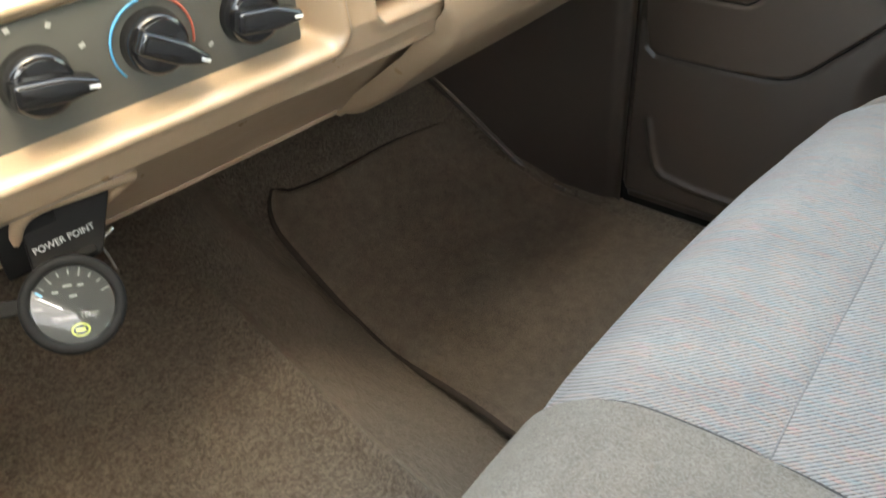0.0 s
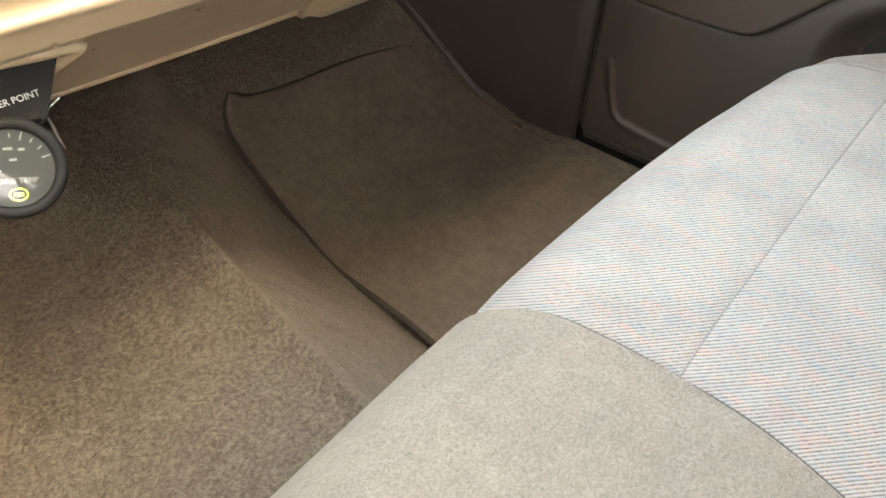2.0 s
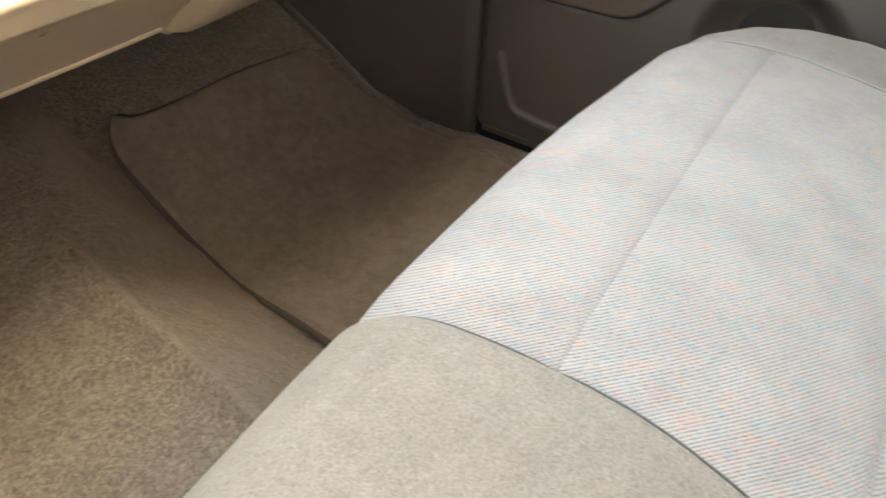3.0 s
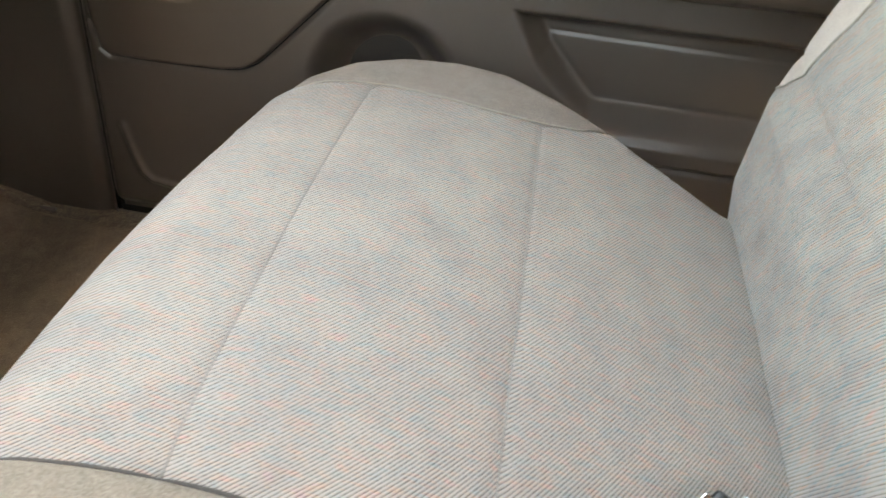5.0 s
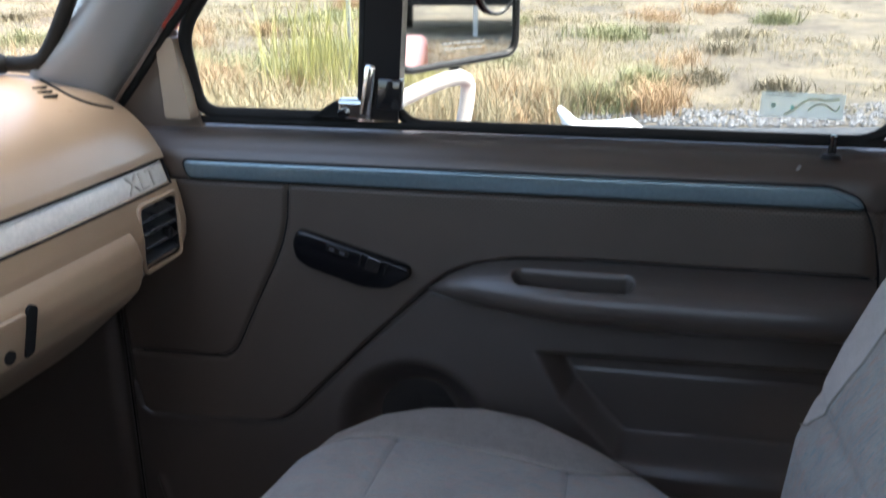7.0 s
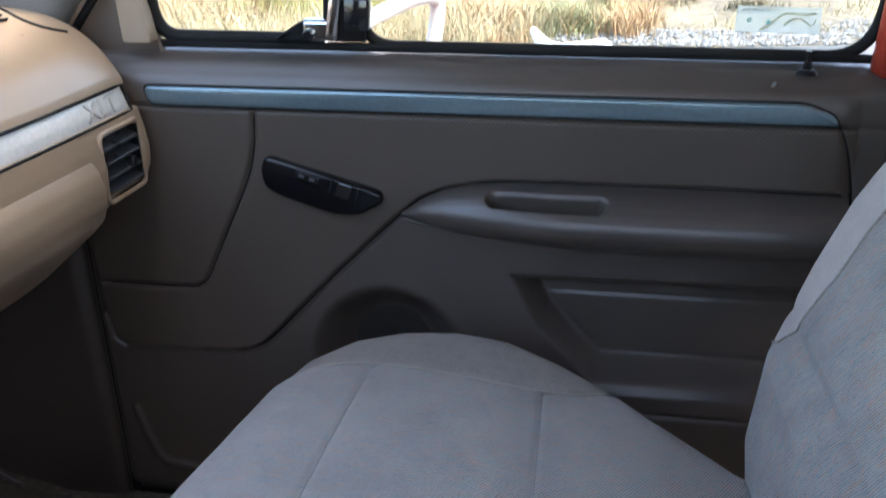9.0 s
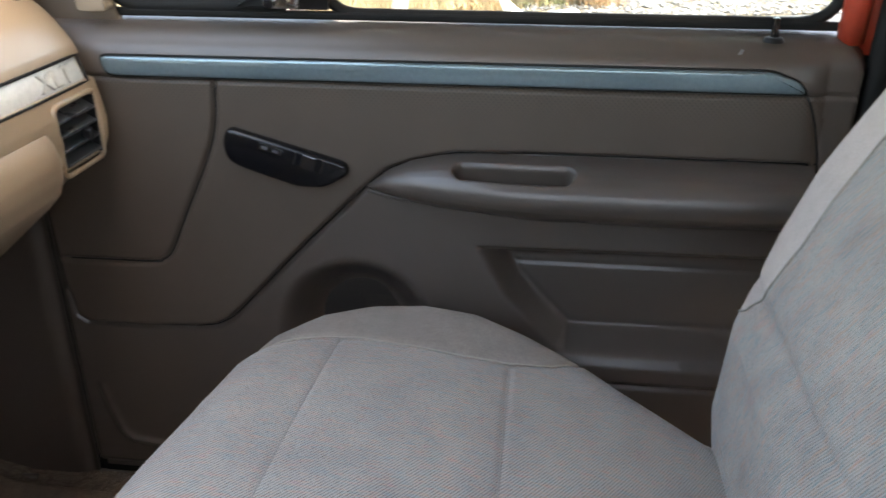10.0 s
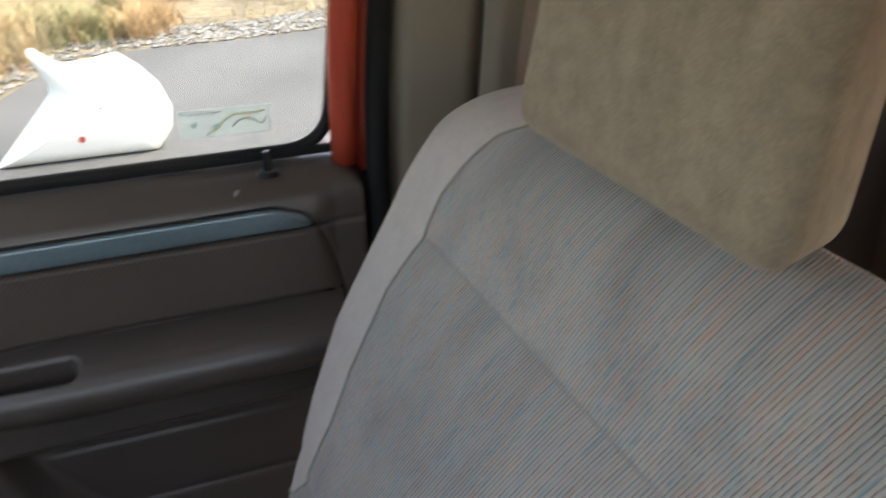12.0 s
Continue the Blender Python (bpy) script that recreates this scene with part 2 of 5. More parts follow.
_n, _l = PAPER.node_tree.nodes, PAPER.node_tree.links
_t, _m = _n.new("ShaderNodeBsdfTranslucent"), _n.new("ShaderNodeMixShader")
_t.inputs[0].default_value, _m.inputs[0].default_value = (0.75, 0.80, 0.76, 1), 0.75
_l.new(_n["Principled BSDF"].outputs[0], _m.inputs[1])
_l.new(_t.outputs[0], _m.inputs[2])
_c, _k = _n.new("ShaderNodeBsdfTransparent"), _n.new("ShaderNodeMixShader")
_k.inputs[0].default_value = 0.5
_l.new(_m.outputs[0], _k.inputs[1])
_l.new(_c.outputs[0], _k.inputs[2])
_l.new(_k.outputs[0], _n["Material Output"].inputs[0])
STITCH = plain("seam_thread", (0.27, 0.25, 0.235), 0.9)
SEAMSHADE = plain("seam_shade_cloth", (0.115, 0.102, 0.093), 0.95, 0.0, 0.1)
PIPING = plain("piping_cord", (0.30, 0.272, 0.23), 0.85)
BELT = plain("seat_belt_webbing", (0.24, 0.16, 0.115), 0.75)
STEEL = plain("galvanised_steel", (0.5, 0.52, 0.54), 0.4, 0.7)
DIAL = plain("dial_face", (0.018, 0.02, 0.02), 0.35)
DIALPRINT = plain("dim_dial_print", (0.22, 0.23, 0.22), 0.6)


def pane_glass(name, tint, rough=0.0, ior=1.45):
    m = bpy.data.materials.new(name)
    m.use_nodes = True
    n, l = m.node_tree.nodes, m.node_tree.links
    n.clear()
    out = n.new("ShaderNodeOutputMaterial")
    tr, gl, fr, mx = n.new("ShaderNodeBsdfTransparent"), n.new("ShaderNodeBsdfGlossy"), n.new("ShaderNodeFresnel"), n.new("ShaderNodeMixShader")
    tr.inputs[0].default_value = (*tint, 1)
    gl.inputs["Roughness"].default_value = rough
    fr.inputs[0].default_value = ior
    l.new(fr.outputs[0], mx.inputs[0])
    l.new(tr.outputs[0], mx.inputs[1])
    l.new(gl.outputs[0], mx.inputs[2])
    l.new(mx.outputs[0], out.inputs[0])
    return m


GLASS = pane_glass("window_glass", (0.9, 0.93, 0.91))
SCREEN = pane_glass("windscreen_glass", (0.9, 0.93, 0.91), 0.0, 1.03)
MIRROR = plain("mirror_silver", (0.86, 0.87, 0.88), 0.02, 1.0)


def ground_material():
    m, n, l, b = material("dry_earth", 0.95, 0.0, 0.1)
    v = coords(n, l)
    a, c = noise_tex(n, l, v, 0.8, 7.0, 0.62), noise_tex(n, l, v, 5.0, 7.0, 0.75)
    e = ramp(n, l, a.outputs["Fac"], [(0.35, (0.17, 0.15, 0.125)), (0.5, (0.235, 0.205, 0.165)), (0.66, (0.33, 0.28, 0.20))])
    s = ramp(n, l, c.outputs["Fac"], [(0.3, (0.42, 0.42, 0.40)), (0.5, (0.95, 0.95, 0.93)), (0.7, (1.35, 1.30, 1.2))])
    l.new(mix(n, l, 0.9, e, s, "MULTIPLY"), b.inputs["Base Color"])
    bump(n, l, b, c.outputs["Fac"], 1.0, 0.08)
    return m


def asphalt_material():
    m, n, l, b = material("grey_asphalt", 0.85, 0.0, 0.3)
    v = coords(n, l)
    a, c = noise_tex(n, l, v, 0.8, 5.0), noise_tex(n, l, v, 90.0, 3.0, 0.7)
    e = ramp(n, l, a.outputs["Fac"], [(0.3, (0.075, 0.079, 0.086)), (0.7, (0.110, 0.115, 0.124))])
    s = ramp(n, l, c.outputs["Fac"], [(0.3, (0.6, 0.6, 0.6)), (0.7, (1.35, 1.35, 1.35))])
    l.new(mix(n, l, 0.8, e, s, "MULTIPLY"), b.inputs["Base Color"])
    bump(n, l, b, c.outputs["Fac"], 0.6, 0.01)
    return m


def leafy(name, dark, light):
    m, n, l, b = material(name, 0.7, 0.0, 0.2)
    g = n.new("ShaderNodeNewGeometry")
    l.new(ramp(n, l, g.outputs["Random Per Island"], [(0.0, dark), (1.0, light)]), b.inputs["Base Color"])
    return m


EARTH, ASPHALT = ground_material(), asphalt_material()
STRAW = leafy("dry_straw", (0.21, 0.17, 0.095), (0.48, 0.415, 0.27))
SCRUB = leafy("dead_scrub", (0.17, 0.145, 0.10), (0.32, 0.275, 0.19))
YELLOWGREEN = leafy("yellow_stalks", (0.34, 0.33, 0.12), (0.50, 0.46, 0.20))
RUST = leafy("rusty_dry_weed", (0.30, 0.18, 0.10), (0.50, 0.36, 0.21))
GREEN = leafy("green_weed", (0.17, 0.18, 0.09), (0.34, 0.34, 0.19))
PEBBLE = leafy("grey_gravel", (0.12, 0.122, 0.125), (0.27, 0.272, 0.275))


# ---- building helpers ----
def smoothstep(a, b, x):
    t = np.clip((x - a) / (b - a), 0, 1)
    return t * t * (3 - 2 * t)


def mesh_object(name, verts, faces, mat, parent=None, label="", smooth=True):
    me = bpy.data.meshes.new(name)
    me.from_pydata([tuple(v) for v in verts], [], faces)
    if smooth:
        me.polygons.foreach_set("use_smooth", [True] * len(me.polygons))
    me.materials.append(mat)
    me.update()
    ob = new(name, me)
    if parent is not None:
        ob.parent = parent
    if label:
        ob["label"] = label
    return ob


def part(name, bm, mat, parent=None, label="", smooth=False):
    """One mesh object out of a bmesh, under a thing or a part."""
    me = bpy.data.meshes.new(name)
    bmesh.ops.recalc_face_normals(bm, faces=bm.faces[:])
    bm.to_mesh(me)
    bm.free()
    if smooth:
        me.polygons.foreach_set("use_smooth", [True] * len(me.polygons))
    me.materials.append(mat)
    ob = new(name, me)
    if parent is not None:
        ob.parent = parent
    if label:
        ob["label"] = label
    return ob


def sheet(name, x, y, z, mat, parent=None, label="", flip=False):
    """A smooth surface from three equal grids of coordinates."""
    r, c = x.shape
    verts = np.stack([x, y, z], -1).reshape(-1, 3)
    i = np.arange(r * c).reshape(r, c)
    q = np.stack([i[:-1, :-1], i[:-1, 1:], i[1:, 1:], i[1:, :-1]], -1).reshape(-1, 4)
    if flip:
        q = q[:, ::-1]
    return mesh_object(name, verts.tolist(), q.tolist(), mat, parent, label)


def tube(name, points, radius, mat, parent=None, label="", sides=10, closed=False, squash=1.0):
    """A round bar along a line of points."""
    p = [Vector(a) for a in points]
    k = len(p)
    verts, faces = [], []
    side = None
    for i in range(k):
        d = (p[(i + 1) % k] - p[i - 1]) if closed else (p[min(i + 1, k - 1)] - p[max(i - 1, 0)])
        d.normalize()
        if side is None:
            side = d.orthogonal().normalized()
        side = (side - d * side.dot(d)).normalized()
        up = d.cross(side)
        rr = radius[i] if isinstance(radius, (list, tuple)) else radius
        for s in range(sides):
            a = 2 * math.pi * s / sides
            verts.append(p[i] + side * (rr * math.cos(a)) + up * (rr * squash * math.sin(a)))
    for i in range(k if closed else k - 1):
        j = (i + 1) % k
        for s in range(sides):
            t = (s + 1) % sides
            faces.append((i * sides + s, i * sides + t, j * sides + t, j * sides + s))
    if not closed:
        faces.append(tuple(range(sides))[::-1])
        faces.append(tuple((k - 1) * sides + s for s in range(sides)))
    return mesh_object(name, verts, faces, mat, parent, label)


def arc_line(points, step=0.012):
    """A smooth line through the points (Catmull-Rom)."""
    p = [Vector(a) for a in points]
    q = [2 * p[0] - p[1]] + p + [2 * p[-1] - p[-2]]
    out = []
    for i in range(1, len(q) - 2):
        a, b, c, d = q[i - 1], q[i], q[i + 1], q[i + 2]
        m = max(2, int((c - b).length / step))
        for j in range(m):
            t = j / m
            out.append(0.5 * ((2 * b) + (c - a) * t + (2 * a - 5 * b + 4 * c - d) * t * t + (3 * b - a - 3 * c + d) * t ** 3))
    return out + [p[-1]]


def block(size, bevel=0.004, seg=3):
    bm = bmesh.new()
    bmesh.ops.create_cube(bm, size=1.0)
    bmesh.ops.scale(bm, vec=size, verts=bm.verts)
    if bevel:
        bmesh.ops.bevel(bm, geom=bm.edges[:], offset=bevel, segments=seg, profile=0.5, affect="EDGES")
    return bm


def plate(outline, thick, bevel=0.002, seg=3):
    """A flat outline (u, v) made thick along +w and rounded at its front rim; u, v, w are local x, y, z."""
    bm = bmesh.new()
    f = bm.faces.new([bm.verts.new((u, v, 0)) for u, v in outline])
    ex = bmesh.ops.extrude_face_region(bm, geom=[f])
    top = [g for g in ex["geom"] if isinstance(g, bmesh.types.BMVert)]
    bmesh.ops.translate(bm, vec=(0, 0, thick), verts=top)
    if bevel:
        rim = [e for e in bm.edges if all(abs(v.co.z - thick) < 1e-6 for v in e.verts)]
        bmesh.ops.bevel(bm, geom=rim, offset=bevel, segments=seg, profile=0.5, affect="EDGES")
    return bm


def disc(radius, thick, bevel=0.001, sides=40, top=None):
    bm = bmesh.new()
    bmesh.ops.create_cone(bm, cap_ends=True, segments=sides, radius1=radius, radius2=top if top else radius, depth=thick)
    if bevel:
        rim = [e for e in bm.edges if all(v.co.z > thick / 2 - 1e-6 for v in e.verts)]
        bmesh.ops.bevel(bm, geom=rim, offset=bevel, segments=2, profile=0.5, affect="EDGES")
    return bm


def moved(bm, m):
    bmesh.ops.transform(bm, matrix=m, verts=bm.verts)
    return bm


def rounded(outline, r, seg=5):
    """The outline with its corners rounded."""
    out, k = [], len(outline)
    for i in range(k):
        a, b, c = Vector(outline[i - 1]), Vector(outline[i]), Vector(outline[(i + 1) % k])
        rr = min(r, (a - b).length * 0.45, (c - b).length * 0.45)
        s, e = b + (a - b).normalized() * rr, b + (c - b).normalized() * rr
        for j in range(seg + 1):
            t = j / seg
            out.append(tuple((1 - t) ** 2 * s + 2 * t * (1 - t) * b + t * t * e))
    return out


def thing(name, label, category, group="", kind=""):
    return tagged(new(name), label, category, group, kind)


def lettering(name, text, size, depth, mat, parent, m):
    c = bpy.data.curves.new(name, "FONT")
    c.body, c.size, c.extrude = text, size, depth
    c.align_x, c.align_y = "CENTER", "CENTER"
    tmp = bpy.data.objects.new(name, c)
    scene.collection.objects.link(tmp)
    me = bpy.data.meshes.new_from_object(tmp.evaluated_get(bpy.context.evaluated_depsgraph_get()))
    bpy.data.objects.remove(tmp)
    me.materials.clear()
    me.materials.append(mat)
    me.transform(m)
    ob = new(name, me)
    ob.parent = parent
    return ob


def box_sdf(x, y, x0, x1, y0, y1, r):
    """Distance to a rounded rectangle, negative inside."""
    cx, cy, hx, hy = (x0 + x1) / 2, (y0 + y1) / 2, (x1 - x0) / 2, (y1 - y0) / 2
    qx, qy = np.abs(x - cx) - hx + r, np.abs(y - cy) - hy + r
    return np.minimum(np.maximum(qx, qy), 0) + np.hypot(np.maximum(qx, 0), np.maximum(qy, 0)) - r


def line_distance(u, v, pts):
    """Distance to a line of points."""
    best = np.full(u.shape, 9.0)
    for (a, b), (c, d) in zip(pts[:-1], pts[1:]):
        w = np.clip(((u - a) * (c - a) + (v - b) * (d - b)) / ((c - a) ** 2 + (d - b) ** 2 + 1e-12), 0, 1)
        best = np.minimum(best, np.hypot(u - a - w * (c - a), v - b - w * (d - b)))
    return best


def inside(u, v, poly):
    hit = np.zeros(u.shape, bool)
    for (a, b), (c, d) in zip(poly, poly[1:] + poly[:1]):
        if b != d:
            hit ^= ((b > v) != (d > v)) & (u < (c - a) * (v - b) / (d - b) + a)
    return hit


def signed(u, v, poly):
    """Distance to a closed outline, negative inside."""
    return np.where(inside(u, v, poly), -1, 1) * line_distance(u, v, poly + poly[:1])


FLOOR, GROUND = -0.085, -0.80

# ---- carpeted floor, tunnel and toe board ----


def carpet_height(x, y):
    ridge = -0.072 + 0.19 * (y - 1.1)
    top = 0.135 + 0.03 * smoothstep(1.0, 1.32, y) + 0.5 * np.log1p(np.exp((y - 1.36) / 0.04)) * 0.04
    drop = np.clip((x - ridge) / 0.25, 0, 1) ** (1 + 0.8 * smoothstep(1.18, 1.36, y))
    side = top + (FLOOR - top) * (0.85 * drop + 0.15 * smoothstep(0, 1, drop))
    left = top - 0.20 * np.clip(ridge - x, 0, 1) ** 1.4
    z = np.where(x > ridge, side, left)
    z = z + 0.018 * np.exp(-((x - ridge) / 0.014) ** 2) * smoothstep(1.35, 1.20, y)
    toe = FLOOR + 0.68 * np.log1p(np.exp((y - 1.285) / 0.035)) * 0.035
    return np.maximum(z, toe) + 0.015 * np.exp(-((z - toe) / 0.03) ** 2) * smoothstep(1.2, 1.3, y)


gx, gy = np.meshgrid(np.linspace(-0.72, 0.775, 300), np.linspace(-0.9, 1.85, 420), indexing="ij")
carpet = sheet("floor", gx, gy, carpet_height(gx, gy) + 0.0015 * np.sin(gx * 71 + 3 * np.sin(gy * 23)) * np.sin(gy * 53), CARPET)
tagged(carpet, "brown cut-pile carpet over the floor and tunnel hump", "carpet", kind="structure")

# floor mat lying in the footwell
MAT_EDGE = [(0.135, 0.72), (0.15, 0.96), (0.165, 1.06), (0.188, 1.17), (0.200, 1.28), (0.203, 1.38), (0.210, 1.44), (0.226, 1.50), (0.238, 1.54)]


def mat_edge(y):
    return np.interp(y, [p[1] for p in MAT_EDGE], [p[0] for p in MAT_EDGE])


mv, mu = np.meshgrid(np.linspace(0.72, 1.505, 200), np.linspace(0, 1, 120), indexing="ij")
corner = 0.036 * np.clip((mv - 1.445) / 0.06, 0, 1) ** 2.4
mx = mat_edge(mv) + corner + mu * (0.715 - mat_edge(mv) - 2 * corner)
lift = 0.018 + 0.018 * np.exp(-(mu / 0.06) ** 2) * (0.5 + 0.5 * np.sin(mv * 13 + 1.5)) + 0.004 * np.sin(mx * 19 + mv * 11)
mv = mv - 0.055 * mu * smoothstep(1.3, 1.5, mv)
edge = np.minimum(np.minimum(mu, 1 - mu) * 0.5, np.clip(1.505 - 0.055 * mu - mv, 0, 1))
mz = np.maximum(carpet_height(np.maximum(mx, 0.15), mv), FLOOR) + lift - 0.012 * np.exp(-(edge / 0.006) ** 2)
floor_mat = thing("floor_mat", "dark brown carpet floor mat lying in the footwell", "floor mat")
sheet("mat_top", mx, mv, mz, MAT, floor_mat)
rim = [(mx[k, 0], mv[k, 0], mz[k, 0] - 0.004) for k in range(0, 200, 4)] + [(mx[-1, k], mv[-1, k], mz[-1, k] - 0.004) for k in range(0, 120, 4)]
# binding coloured dark to paint the shadow gap under the lifted mat
tube("bound_edge", rim, 0.006, plain("shaded_mat_binding", (0.05, 0.037, 0.028), 0.9), floor_mat, "sewn mat edge, darkened for the shadow gap under it", 8)

# ---- cab shell ----
fire_x, fire_z = np.meshgrid(np.linspace(-0.8, 0.8, 20), np.linspace(0.05, 0.80, 20), indexing="ij")
tagged(sheet("wall_front", fire_x, 1.83 - 0.1 * fire_z, fire_z, CARPET), "dark carpeted firewall behind the dashboard", "firewall", kind="structure")


def slab(name, size, centre, mat, label, category, bevel=0.01):
    return tagged(part(name, moved(block(size, bevel, 2), pose(*centre)), mat), label, category, kind="structure")


slab("cowl", (1.62, 0.75, 0.03), (0, 1.66, 0.772), RUBBER, "black cowl behind the dashboard", "cowl")
slab("wall_right_rear", (0.03, 0.88, 1.48), (0.815, -0.54, 0.63), RUBBER, "dark body side behind the pillar", "wall")
slab("ceiling", (1.44, 1.68, 0.03), (0, -0.155, 1.375), HEADLINER, "pale cloth headliner over the cab", "ceiling")
slab("wall_rear_low", (1.6, 0.04, 0.85), (0, -0.95, 0.31), TAUPE_HARD, "dark rear cab wall below the window", "wall")
slab("wall_rear_high", (1.6, 0.04, 0.26), (0, -0.95, 1.25), TAUPE_HARD, "dark rear cab wall above the window", "wall")
slab("wall_rear_side", (0.16, 0.04, 0.40), (0.72, -0.95, 0.93), TAUPE_HARD, "dark rear cab corner beside the window", "wall")
slab("wall_rear_end", (0.16, 0.04, 0.40), (-0.72, -0.95, 0.93), TAUPE_HARD, "dark rear cab corner beside the window", "wall")
slab("wall_left_rear", (0.04, 0.78, 1.46), (-0.80, -0.56, 0.63), TAUPE_HARD, "taupe trim behind the driver's doorway", "wall")
slab("wall_left_front", (0.04, 0.75, 0.95), (-0.80, 1.47, 0.33), TAUPE_HARD, "taupe kick panel before the driver's doorway", "wall")
# unseen slab in the driver's doorway, added to cut low light from the left
slab("wall_left_low", (0.06, 1.28, 0.94), (-0.80, 0.46, 0.37), TAUPE_HARD, "unseen taupe slab for the driver's door, added to cut light", "wall")
slab("roof_rail_right", (0.07, 0.80, 0.15), (0.725, 0.26, 1.305), HEADLINER, "pale trim along the roof over the passenger door", "roof rail")
slab("roof_rail_left", (0.09, 0.90, 0.15), (-0.765, 0.26, 1.305), HEADLINER, "pale trim along the roof over the driver's door", "roof rail")
# added light blocker over the front of the driver's window, out of view
slab("wall_left_high", (0.04, 0.38, 0.40), (-0.79, 0.94, 1.03), TAUPE_HARD, "unseen slab added to block light at the driver's window", "wall")
slab("sill_left", (0.08, 1.3, 0.10), (-0.78, 0.45, -0.10), RED, "red door sill under the driver's door", "sill")
slab("underbody", (1.7, 2.9, 0.03), (0, 0.45, -0.20), RUBBER, "black underbody of the cab", "underbody")


def kick_x(y, z):
    return 0.765 - 0.05 * smoothstep(1.1, 1.8, y) + 0.012 * np.exp(-((y - 1.105) / 0.012) ** 2)


ky, kz = np.meshgrid(np.linspace(1.092, 1.85, 160), np.linspace(-0.11, 0.82, 60), indexing="ij")
kick = sheet("wall_right_front", kick_x(ky, kz), ky, kz, TAUPE_HARD, flip=True)
tagged(kick, "dark taupe kick panel ahead of the passenger door", "kick panel", kind="structure")
ridge_y = np.linspace(1.20, 1.52, 16)
trim_rail = tube("trim_rail", [(0.742 - 0.02 * (v - 1.2), v, FLOOR + 0.002 + 0.68 * max(0.0, v - 1.262)) for v in ridge_y], 0.006, TAUPE_HARD, sides=10)
tagged(trim_rail, "taupe plastic edge where carpet meets kick panel", "trim", kind="structure")
slab("sill_right", (0.12, 1.75, 0.045), (0.768, 0.60, -0.112), TAUPE_HARD, "dark taupe scuff plate along the passenger door sill", "sill")

slab("seal_bottom", (0.04, 1.2, 0.06), (0.805, 0.50, -0.085), RUBBER, "dark seal under the door", "seal")
slab("jamb_front", (0.06, 0.05, 1.0), (0.815, 1.115, 0.36), RUBBER, "black rubbered hinge jamb ahead of the door", "jamb")
slab("jamb_filler", (0.03, 0.08, 0.86), (0.815, -0.075, 0.29), RUBBER, "black seal behind the door edge", "jamb")
slab("jamb_rear", (0.05, 0.04, 1.50), (0.810, -0.120, 0.62), RUBBER, "black rubbered jamb behind the door", "jamb")

# ---- passenger door ----
door = thing("door_1", "closed taupe passenger door with moulded trim panel", "door", kind="structure")
UPPER = [(1.085, 0.70), (-0.022, 0.70), (-0.03, 0.559), (0.351, 0.559), (0.453, 0.556), (0.509, 0.544), (0.545, 0.529), (0.58, 0.50), (0.683, 0.397), (0.775, 0.298), (0.80, 0.272), (0.825, 0.257), (0.86, 0.25), (0.96, 0.246), (1.045, 0.247), (1.06, 0.258), (1.068, 0.30)]
FRONT_SEAM = [(0.785, 0.65), (0.789, 0.60), (0.797, 0.565), (0.812, 0.528), (0.847, 0.457), (0.878, 0.392), (0.888, 0.376), (0.902, 0.366), (0.92, 0.363), (1.06, 0.362)]
POCKET = [(0.425, 0.418), (-0.07, 0.424), (-0.07, 0.246), (0.285, 0.246), (0.30, 0.254), (0.38, 0.338)]


